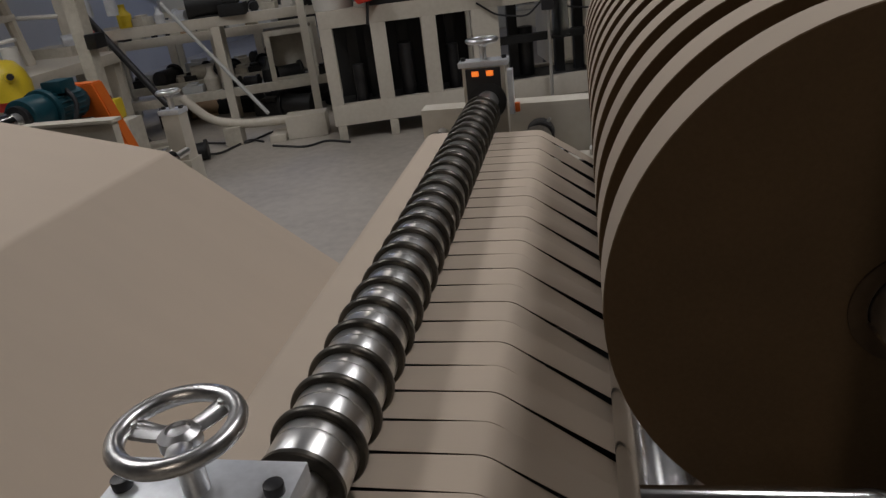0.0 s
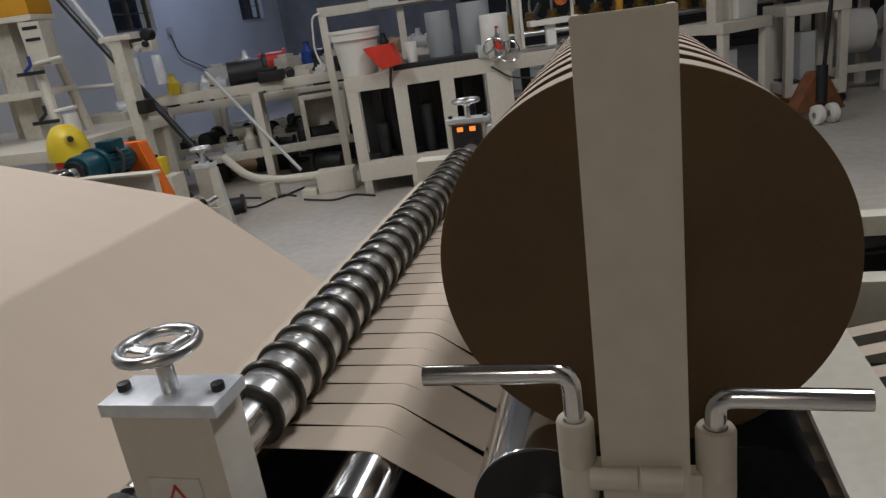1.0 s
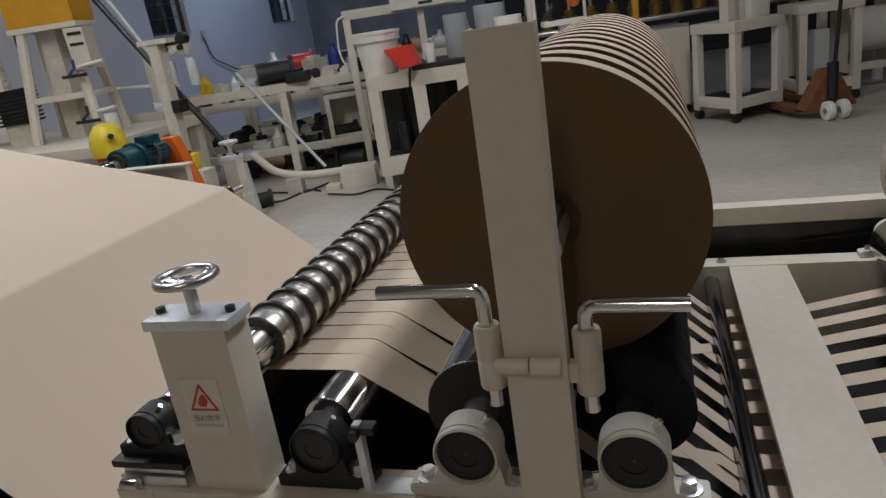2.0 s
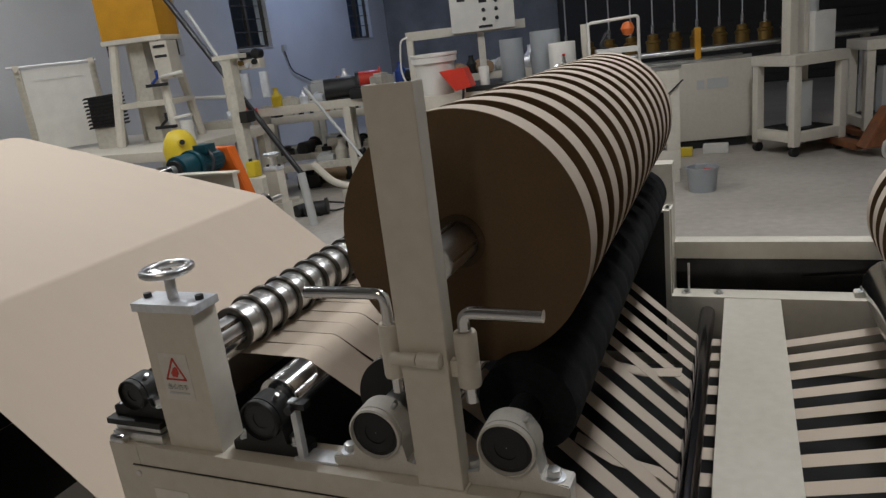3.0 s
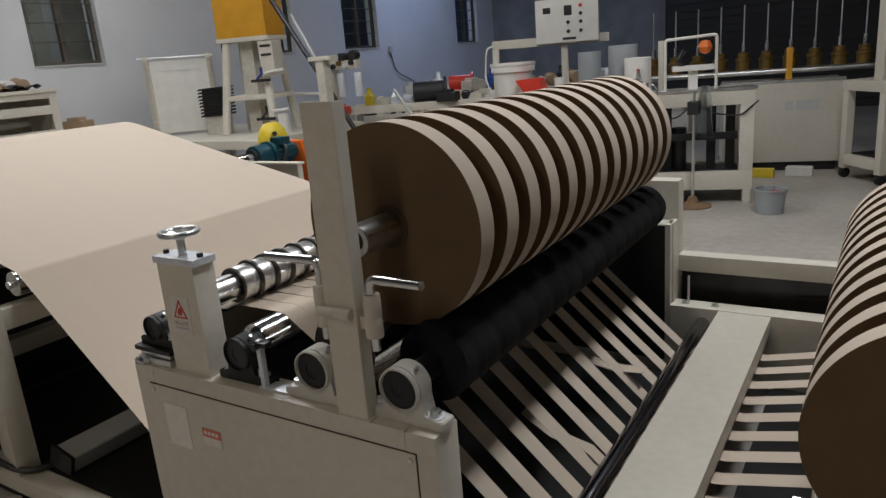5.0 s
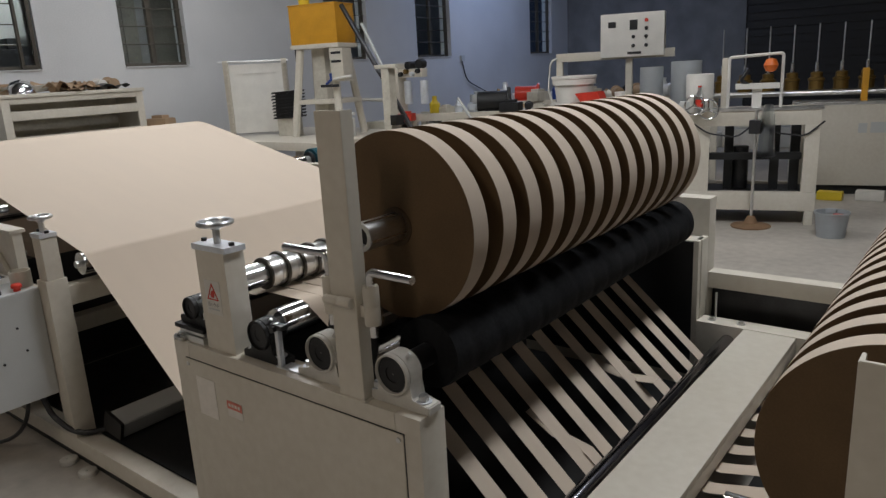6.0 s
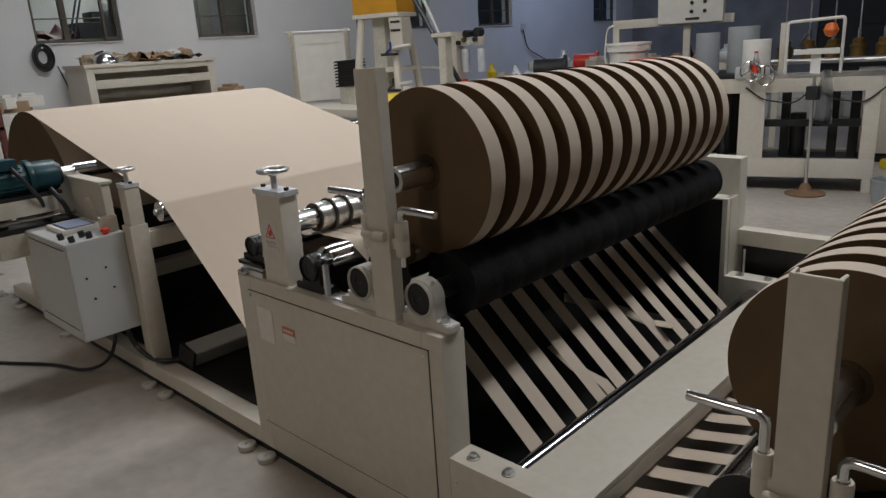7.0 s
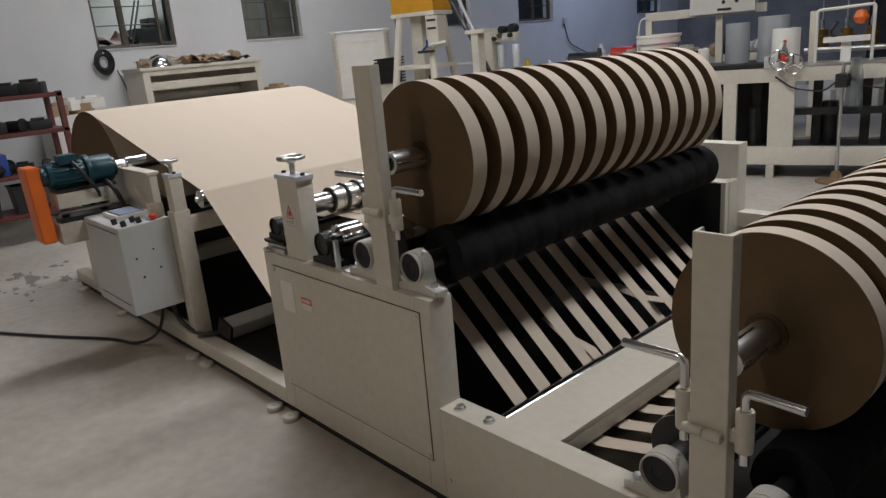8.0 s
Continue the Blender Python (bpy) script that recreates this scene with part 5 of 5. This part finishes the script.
for x in (-3.95, -3.70):
    part("cylinder", C((x, 5.9, 1.15), (x, 5.9, 1.42), 0.05, 16, bev=0.006), ZINC, colm)
part("side_arm", PIPE(bend([(-4.2, 5.85, 1.20), (-4.5, 5.75, 1.22), (-4.62, 5.72, 1.22)], 0.03), 0.02, 8), WHITEPL, colm)
for j in range(4):
    part("fitting", C((-4.02 + 0.09 * j, 5.83, 1.50 + 0.03 * (j % 2)), (-4.02 + 0.09 * j, 5.99, 1.50 + 0.03 * (j % 2)), 0.028, 12), (DARKSTEEL, BRASS, ZINC, BLACKCAST)[j], colm)
part("gear_tray", B((-4.5, 5.7, 0.85, -4.06, 6.0, 0.95), bev=0.01), CREAM_OLD, colm)


colm.location = Vector(colm.location) + Vector(COLUMN)


def trestle(x0, y0, x1, y1, z, legs, label, w=0.5):
    """A long tubular bench from one end to the other."""
    t = local("work_bench", label, "workbench", "workbenches")
    L = math.hypot(x1 - x0, y1 - y0)
    part("top_rail", B((0, 0, z - 0.09, L, 0.08, z), bev=0.005), CREAM, t)
    part("top_rail", B((0, w - 0.08, z - 0.09, L, w, z), bev=0.005), CREAM, t)
    part("deck", B((0.02, 0.08, z - 0.03, L - 0.02, w - 0.08, z - 0.01)), CREAM_OLD, t)
    part("low_rail", B((0, 0.01, 0.28, L, 0.07, 0.36), bev=0.005), CREAM_OLD, t)
    part("low_shelf", B((0.02, 0.09, 0.30, L - 0.02, w - 0.09, 0.32)), CREAM_OLD, t)
    for k in range(legs):
        px = k * (L - 0.08) / (legs - 1)
        for py in (0, w - 0.08):
            part("leg", B((px, py, 0, px + 0.08, py + 0.08, z - 0.09), bev=0.005), CREAM, t)
    return put(t, x0, y0, 0, math.degrees(math.atan2(y1 - y0, x1 - x0)))


trestle(-4.3, 5.96, -2.35, 6.75, 1.02, 3, "cluttered cream tubular workbench")
trestle(-4.6, 7.6, -1.8, 8.6, 1.05, 4, "long cream tubular workbench loaded with parts")
trestle(-4.75, 6.72, -2.75, 7.46, 0.84, 3, "low cream tubular workbench crowded with castings", 0.42)
low = local("low_frame", "low curved cream casting on the floor", "machine part")
part("beam", PIPE(bend([(-0.5, 0, 0.45), (-0.3, 0, 0.22), (0.0, 0, 0.16), (0.55, 0, 0.16)], 0.12), 0.04, 10), CREAM, low)
part("block", B((0.35, -0.1, 0.0, 0.70, 0.1, 0.20), bev=0.012), CREAM, low)
part("flange", B((0.20, -0.14, 0.0, 0.34, 0.14, 0.06), bev=0.01), CREAM, low)
part("foot", B((-0.2, -0.08, 0, -0.05, 0.08, 0.16), bev=0.01), CREAM_OLD, low)
put(low, -2.9, 5.72, 0, 12)
cab2 = local("open_cabinet", "small beige open cabinet on the low bench shelf", "cabinet")
part("shell", holed(0, 0.0, 0.46, 0.50, [(0.05, 0.06, 0.41, 0.45)], 0, 0.03), CREAM_OLD, cab2)
part("back", B((0.0, 0.28, 0.0, 0.46, 0.30, 0.50), (0, 0.03, 0.0, 0.03, 0.28, 0.50), (0.43, 0.03, 0.0, 0.46, 0.28, 0.50), (0.03, 0.03, 0.47, 0.43, 0.28, 0.50)), CREAM_OLD, cab2)
put(cab2, -2.98, 6.60, 0.322, 22)
rod = thing("steel_rod", (-3.2, 6.4, 0.2), "grey steel rod leaning against the bench", "rod")
part("bar", C((-3.62, 6.05, 1.20), (-2.72, 5.80, 0.22), 0.017, 12), GREY, rod)

rng = random.Random(7)
SORTS = [(BLACKCAST, "black machine casting"), (DARKSTEEL, "dark greasy machine part"), (GREY, "grey metal housing"), (WHITEPL, "white plastic container"), (CARD, "brown cardboard carton"), (ZINC, "zinc plated fitting"), (CREAM_OLD, "worn cream machine part"), (RED, "red plastic part"), (YELLOWB, "yellow plastic bottle"), (BLUEPL, "blue plastic part")]


def clutter(x, y, z, s, kind, rz, sort, where):
    m, what = SORTS[sort]
    t = local("machine_part" if sort in (0, 1, 2, 5, 6) else {3: "container", 4: "carton", 7: "plastic_part", 8: "bottle", 9: "plastic_part"}[sort], what + " lying on " + where, "part" if sort != 4 else "carton", "loose parts")
    if kind == 0:
        part("body", B((-s, -s * 0.7, 0, s, s * 0.7, s * 0.9), bev=s * 0.12), m, t)
        part("lid", B((-s * 0.6, -s * 0.4, s * 0.9, s * 0.5, s * 0.5, s * 1.15), bev=s * 0.06), m, t)
    elif kind == 1:
        part("body", C((-s, 0, s * 0.6), (s * 0.8, 0, s * 0.6), s * 0.6, 20, bev=s * 0.06), m, t)
        part("flange", C((s * 0.8, 0, s * 0.7), (s, 0, s * 0.7), s * 0.7, 20, bev=s * 0.03), m, t)
        part("foot", B((-s * 0.7, -s * 0.5, 0, s * 0.5, s * 0.5, s * 0.12), bev=s * 0.03), m, t)
    else:
        part("body", LATHE((0, 0, 0), (0, 0, 1), [(0.001, 0), (s * 0.6, 0), (s * 0.62, s * 1.1), (s * 0.3, s * 1.5), (s * 0.25, s * 1.8), (0.001, s * 1.8)], 18, closed=False), m, t)
        part("neck", C((0, 0, s * 1.8), (0, 0, s * 2.0), s * 0.28, 14), m, t)
    return put(t, x, y, z, rz)


clutter(-3.42, 6.5, 1.01, 0.20, 1, 30, 0, "the workbench")
clutter(-3.15, 6.45, 1.01, 0.12, 0, 10, 0, "the workbench")
clutter(-4.13, 6.24, 1.01, 0.105, 2, 0, 8, "the workbench")
clutter(-3.9, 8.06, 1.04, 0.17, 1, 25, 7, "the long workbench")
clutter(-2.5, 6.78, 1.01, 0.13, 1, 60, 0, "the workbench")
clutter(-4.28, 5.86, 0.95, 0.10, 0, 15, 7, "the machine tray")
clutter(-4.4, 5.8, 0.95, 0.08, 1, 45, 5, "the machine tray")
for k in range(26):
    f = k / 25
    clutter(-4.62 + 1.85 * f + 0.05 * rng.uniform(-1, 1), 6.98 + 0.68 * f + 0.08 * rng.uniform(-1, 1), 0.83, rng.uniform(0.07, 0.16), rng.randrange(3), rng.uniform(0, 180), rng.choice((0, 0, 1, 1, 2, 4, 6, 6, 6, 5)), "the crowded workbench")
for k in range(16):
    f = k / 15
    clutter(-4.6 + 1.85 * f, 6.96 + 0.68 * f, 0.325, rng.uniform(0.08, 0.15), rng.randrange(2), rng.uniform(0, 180), rng.choice((0, 0, 1, 2, 6, 6)), "the low bench shelf")
for k in range(9):
    f = k / 8
    clutter(-4.0 + 1.25 * f, 6.30 + 0.52 * f + 0.06 * rng.uniform(-1, 1), 1.01, rng.uniform(0.05, 0.09), rng.randrange(3), rng.uniform(0, 180), rng.choice((0, 1, 1, 5, 5, 6, 3)), "the workbench")
for k in range(30):
    f = k / 29
    clutter(-4.5 + 2.65 * f, 7.85 + 0.95 * f + 0.16 * rng.uniform(-1, 1), 1.04, rng.uniform(0.07, 0.15), rng.randrange(3), rng.uniform(0, 180), rng.choice((0, 0, 1, 1, 2, 3, 4, 5, 5, 6, 6, 9)), "the long workbench")
for k in range(12):
    f = k / 11
    clutter(-4.4 + 2.5 * f, 7.85 + 0.9 * f, 0.325, rng.uniform(0.09, 0.16), rng.randrange(3), rng.uniform(0, 180), rng.choice((0, 1, 2, 4, 6, 6)), "the low bench shelf")
for k in range(8):
    f = k / 7
    clutter(-3.72 + 1.2 * f, 6.42 + 0.5 * f, 0.325, rng.uniform(0.07, 0.13), rng.randrange(3), rng.uniform(0, 180), rng.choice((0, 0, 1, 2, 6)), "the low bench shelf")
for k in range(7):
    clutter(-2.9 + 0.35 * k, 11.9 + 0.2 * rng.uniform(-1, 1), 0.0, rng.uniform(0.22, 0.42), rng.randrange(2), rng.uniform(-20, 20), rng.choice((2, 3, 4, 6)), "the far floor")
for q in range(16):
    clutter(-4.3 + 0.16 * q + rng.uniform(-0.1, 0.1), 6.95 + rng.uniform(-0.35, 0.35), 0.0, rng.uniform(0.10, 0.2), rng.randrange(2), rng.uniform(0, 180), rng.choice((0, 0, 0, 1, 1, 6, 4)), "the floor below the benches")
for q in range(9):
    clutter(-4.45 + 0.16 * q, 5.2 + rng.uniform(-0.1, 0.3), 0.0, rng.uniform(0.08, 0.15), rng.randrange(2), rng.uniform(0, 180), rng.choice((0, 0, 1, 6, 6)), "the floor by the platform")
for q, (x0, y0, x1, y1) in enumerate(((-3.4, 5.75, -2.4, 5.9), (-2.6, 5.5, -1.9, 5.45), (-3.3, 5.45, -2.75, 5.65))):
    single("floor_hose", PIPE(bend([(x0, y0, 0.012), ((x0 + x1) / 2, y0 - 0.12, 0.012), ((x0 + x1) / 2 + 0.1, y1 + 0.12, 0.012), (x1, y1, 0.012)], 0.1), 0.010, 6), BLACKPL, (x0, y0, 0), "thin dark hose lying on the floor", "hose", "hoses")
can = thing("yellow_canister", (-3.71, 4.15, 0.0), "yellow plastic hood on a cream pedestal", "canister")
part("hood", LATHE((-3.71, 4.15, 0.80), (0, 0, 1), [(0.001, 0), (0.14, 0), (0.145, 0.10), (0.12, 0.18), (0.08, 0.235), (0.04, 0.25), (0.001, 0.252)], 22, closed=False), YELLOWB, can)
part("spout", C((-3.62, 4.08, 0.95), (-3.585, 4.05, 0.955), 0.035, 14, bev=0.004), YELLOWB, can)
part("hole", C((-3.585, 4.05, 0.955), (-3.578, 4.044, 0.956), 0.022, 12), BLACKPL, can)
part("collar", C((-3.71, 4.15, 0.74), (-3.71, 4.15, 0.80), 0.12, 18), RED, can)
part("pedestal", B((-3.86, 4.05, 0, -3.56, 4.25, 0.74), bev=0.01), CREAM_OLD, can)
can2 = thing("yellow_jerrycan", (-2.95, 4.15, 0.0), "small yellow jerrycan on a cream block", "jerrycan")
part("body", B((-3.03, 4.10, 0.62, -2.94, 4.19, 0.75), bev=0.02), YELLOWB, can2)
part("cap", C((-3.0, 4.14, 0.75), (-3.0, 4.14, 0.77), 0.015, 12), BLACKPL, can2)
part("block", B((-3.05, 4.06, 0, -2.86, 4.22, 0.62), bev=0.01), CREAM_OLD, can2)

# ---- along the window wall ----
wb = thing("wall_bench", (-6.5, 2.8, 0), "long cream steel bench cabinet with open slots", "cabinet")
bx0, bx1 = -6.78, -6.2
for y0, z0, y1, z1 in ((2.13, 0.10, 2.21, 1.48), (3.52, 0.10, 3.60, 1.48), (2.21, 1.42, 3.52, 1.48), (2.21, 1.26, 3.52, 1.35), (2.21, 1.04, 3.52, 1.10), (2.21, 0.10, 3.52, 0.98)):
    part("front_rail", B((bx1 - 0.03, y0, z0, bx1, y1, z1), bev=0.004), CREAM, wb)
part("side", B((bx0, 2.13, 0.10, bx1 - 0.03, 2.16, 1.48)), CREAM, wb)
part("side", B((bx0, 3.57, 0.10, bx1 - 0.03, 3.60, 1.48)), CREAM, wb)
part("back", B((bx0, 2.16, 0.10, bx0 + 0.02, 3.57, 1.48)), CREAM_OLD, wb)
part("top", B((bx0, 2.11, 1.48, bx1 + 0.02, 3.62, 1.515), bev=0.004), CREAM, wb)
part("foot", B((bx0, 2.15, 0, bx1 - 0.02, 2.23, 0.10), (bx0, 3.50, 0, bx1 - 0.02, 3.58, 0.10)), CREAM, wb)
for k in range(9):
    y = 2.30 + 0.14 * k + rng.uniform(-0.03, 0.03)
    clutter(-6.45 + rng.uniform(-0.08, 0.12), y, 1.515, rng.uniform(0.05, 0.10), rng.randrange(2), rng.uniform(0, 180), rng.choice((4, 4, 4, 3, 2, 5)), "the wall bench")
def crumpled(w, d, h, seed, nx=9, ny=6):
    """A creased sheet with thickness, round the origin."""
    bm = bmesh.new()
    r = random.Random(seed)
    top = [[None] * ny for _ in range(nx)]
    low = [[None] * ny for _ in range(nx)]
    for i in range(nx):
        for j in range(ny):
            x, y = w * (i / (nx - 1) - 0.5), d * (j / (ny - 1) - 0.5)
            z = h * abs(noise.noise((x * 9 + seed * 3.1, y * 9, seed))) + h * 0.5 * r.random()
            top[i][j], low[i][j] = bm.verts.new((x, y, z + 0.005)), bm.verts.new((x, y, z))
    for i in range(nx - 1):
        for j in range(ny - 1):
            bm.faces.new((top[i][j], top[i + 1][j], top[i + 1][j + 1], top[i][j + 1]))
            bm.faces.new((low[i][j], low[i][j + 1], low[i + 1][j + 1], low[i + 1][j]))
    ring = [(i, 0) for i in range(nx)] + [(nx - 1, j) for j in range(1, ny)] + [(i, ny - 1) for i in range(nx - 2, -1, -1)] + [(0, j) for j in range(ny - 2, 0, -1)]
    for (a, b), (c, d2) in zip(ring, ring[1:] + ring[:1]):
        bm.faces.new((top[a][b], low[a][b], low[c][d2], top[c][d2]))
    return bm


for q, (y, w, d, h, m) in enumerate(((2.34, 0.26, 0.30, 0.12, FILMPL), (2.60, 0.30, 0.36, 0.10, LABELW), (2.80, 0.40, 0.46, 0.14, CARD), (3.02, 0.36, 0.40, 0.11, CARD), (3.30, 0.34, 0.44, 0.07, BLACKCAST), (2.9, 0.44, 0.5, 0.05, CARD))):
    sh = local("packing_sheet", ("creased brown cardboard" if m is CARD else "creased wrapping sheet") + " lying on the wall bench", "packing", "packing sheets")
    part("sheet", crumpled(w, d, h, q + 2), m, sh)
    put(sh, -6.45, y, 1.516, 25 * q)
single("metal_bowl", LATHE((-6.36, 2.40, 1.515), (0, 0, 1), [(0.001, 0.14), (0.08, 0.12), (0.13, 0.06), (0.14, 0.0), (0.135, 0.0), (0.08, 0.11), (0.001, 0.13)], 22, closed=False), CHROME, (-6.36, 2.40, 1.515), "upturned shiny metal bowl on the wall bench", "bowl")
single("floor_pile", B((-6.7, 3.75, 0.0, -6.3, 4.15, 1.02), bev=0.04), CARD, (-6.5, 3.95, 0), "brown pile of cartons beside the wall bench", "carton")
clutter(-6.5, 3.95, 1.02, 0.14, 0, 20, 4, "the carton pile")
coil = thing("hose_coil", (WX0 + 0.05, 2.0, 1.62), "dark grey coil of cable hung on the wall", "cable coil")
for k in range(6):
    part("turn", PIPE([(WX0 + 0.05 + 0.012 * (k % 3), 1.95 + (0.055 + 0.010 * k) * math.cos(a), 1.62 + (0.075 + 0.013 * k) * math.sin(a)) for a in [2 * math.pi * j / 28 for j in range(28)]], 0.010, 6, loop=True), DARKSTEEL if k % 2 else BLACKPL, coil)
part("tail", PIPE(bend([(WX0 + 0.05, 2.08, 1.52), (WX0 + 0.05, 2.15, 1.3), (WX0 + 0.05, 2.2, 0.9)], 0.2), 0.008, 6), BLACKPL, coil)
part("hook", C((WX0, 1.95, 1.72), (WX0 + 0.09, 1.95, 1.72), 0.01, 8), STEEL, coil)
shelf = thing("parts_shelf", (-5.6, 0.55, 0), "dark red steel shelf rack loaded with parts", "shelf rack")
for x in (-5.95, -5.5):
    for y in (-0.35, 1.02):
        part("post", B((x, y, 0, x + 0.05, y + 0.05, 1.38 if y > 0 else 1.72), bev=0.004), RUST, shelf)
for z in (0.25, 0.62, 1.0, 1.33):
    part("shelf_board", B((-5.95, -0.35, z, -5.45, 1.07, z + 0.04), bev=0.004), RUST, shelf)
part("brace", PIPE(bend([(-5.7, 0.48, 1.37), (-5.7, 0.62, 1.75), (-5.7, 0.55, 1.80), (-5.7, 0.2, 1.72)], 0.05), 0.03, 8), DARKSTEEL, shelf)
for z in (0.66, 1.04, 1.37):
    for k in range(6):
        clutter(-5.62 + rng.uniform(-0.06, 0.06), -0.15 + 0.2 * k, z, rng.uniform(0.07, 0.12), rng.randrange(2), rng.uniform(0, 180), rng.choice((0, 1, 1, 0, 1, 0, 4, 9)), "the shelf rack")
for k in range(4):
    clutter(-6.45, 1.25 + 0.12 * k, 1.1 + 0.04 * (k % 2), 0.12, 0, 30 * k, 3 if k % 2 else 4, "sacks by the wall")
single("sack_base", B((-6.75, 1.1, 0, -6.2, 1.75, 1.1), bev=0.05), LABELW, (-6.45, 1.4, 0), "pile of pale paper sacks by the wall", "sacks")

single("blue_crate", B((-5.9, 0.05, 0.662, -5.5, 0.5, 0.86), bev=0.02), BLUEPL, (-5.7, 0.3, 0.66), "blue plastic crate on the shelf rack", "crate")
# scuffs on the floor
srng = random.Random(21)
for q, (x, y, w, flecks) in enumerate(((-4.1, 0.35, 0.42, 16), (-3.75, 0.05, 0.26, 9), (-4.5, 0.1, 0.24, 8), (-3.1, -0.35, 0.2, 4), (1.4, -0.4, 0.10, 2), (2.9, 5.0, 0.2, 4), (-0.9, 4.3, 0.16, 4))):
    bm = bmesh.new()
    for f in range(flecks):
        cx, cy, size = x + srng.uniform(-w, w), y + srng.uniform(-w, w) * 0.5, w * srng.uniform(0.06, 0.30)
        ring = []
        for j in range(18):
            a = 2 * math.pi * j / 18
            r = size * (0.35 + 0.95 * abs(noise.noise((2.2 * math.cos(a) + q * 5 + f, 2.2 * math.sin(a), q + 0.7 * f))))
            ring.append(bm.verts.new((cx + 1.3 * r * math.cos(a), cy + 0.6 * r * math.sin(a), 0.0012 + 0.00004 * f)))
        bm.faces.new(ring)
    single("floor_stain", bm, STAIN, (x, y, 0), "dark worn flecks of oil and scraped paint on the floor", "stain", "floor stains")

# yard behind the first window
single("stacked_crate", B((WX0 - 1.3, 2.72, 0, WX0 - 0.85, 3.30, 2.02), (WX0 - 1.2, 2.92, 2.02, WX0 - 0.9, 3.20, 2.15), bev=0.02), DARKSTEEL, (WX0 - 1.05, 3.05, 0), "dark stacked crates in the yard outside", "crate")
heap = thing("tarpaulin_heap", (WX0 - 1.0, 2.5, 0), "faded red tarpaulin over a timber pile outside", "tarpaulin")
part("pile", B((WX0 - 1.25, 2.20, 0, WX0 - 0.8, 2.70, 1.80), bev=0.03), WOODB, heap)
cover_bm = crumpled(0.42, 0.46, 0.16, 11)
bmesh.ops.translate(cover_bm, vec=(WX0 - 1.0, 2.45, 1.805), verts=cover_bm.verts)
part("cover", cover_bm, RUST, heap, "faded red sheet")
stick = thing("leaning_pole", (WX0 - 0.7, 2.55, 0), "thin dark poles leaning outside the window", "pole")
for dy in (0.0, 0.05):
    part("pole", C((WX0 - 0.7, 1.90 + dy, 0.0), (WX0 - 0.7, 2.72 + dy, 2.35), 0.012, 8), DARKSTEEL, stick)

# boarded screen added outside to keep the second window dark
shed = thing("yard_shed", (WX0 - 1.6, 5.4, 0), "dark boarded shed standing outside the window", "shed")
for q in range(14):
    part("board", B((WX0 - 1.0 - 0.006 * (q % 2), 4.0 + 0.2 * q, 0, WX0 - 0.96 - 0.006 * (q % 2), 4.196 + 0.2 * q, 3.9), bev=0), DULLBOARD if q % 3 else UNLIT_GREY, shed)
part("roof", B((WX0 - 2.4, 3.95, 3.9, WX0 - 0.9, 6.85, 3.96), bev=0), DARKSTEEL, shed)
# black bins added to give the lowest shelf its darkness
for q in range(3):
    tub = local("storage_bin", "black bin put in for the darkness low on the rack", "bin", "storage bins")
    part("body", LATHE((0, 0, 0), (0, 0, 1), [(0.001, 0), (0.15, 0), (0.175, 0.24), (0.185, 0.245), (0.185, 0.262), (0.165, 0.262), (0.142, 0.012), (0.001, 0.012)], 4, closed=False), BLACKPL, tub)
    part("rim", LATHE((0, 0, 0.245), (0, 0, 1), [(0.178, 0), (0.19, 0.002), (0.19, 0.014), (0.178, 0.016)], 4), BLACKPL, tub)
    put(tub, -5.62, -0.12 + 0.36 * q, 0.292, 45)

gs = thing("guide_stand", (-3.41, 4.62, 0), "cream steel stand post with short top arm", "stand")
part("post", B((-3.46, 4.58, 0.02, -3.36, 4.68, 1.57), bev=0.005), CREAM_OLD, gs)
part("top_arm", B((-3.54, 4.57, 1.57, -3.26, 4.69, 1.61), bev=0.004), CREAM_OLD, gs)
part("base_plate", B((-3.56, 4.48, 0, -3.26, 4.78, 0.02), bev=0.003), CREAM_OLD, gs)
part("clamp", B((-3.36, 4.56, 1.02, -3.28, 4.68, 1.12), bev=0.008), DARKSTEEL, gs)


# ---- moving things ----
def motions():
    steps = [0.25 * k for k in range(33)]
    for t, x, y, z, speed in TURNERS:
        rate = max(-300.0, min(300.0, speed))
        walk(t, [(s, pose(x, y, z, 0, rate * s, 0)) for s in steps])


motions()
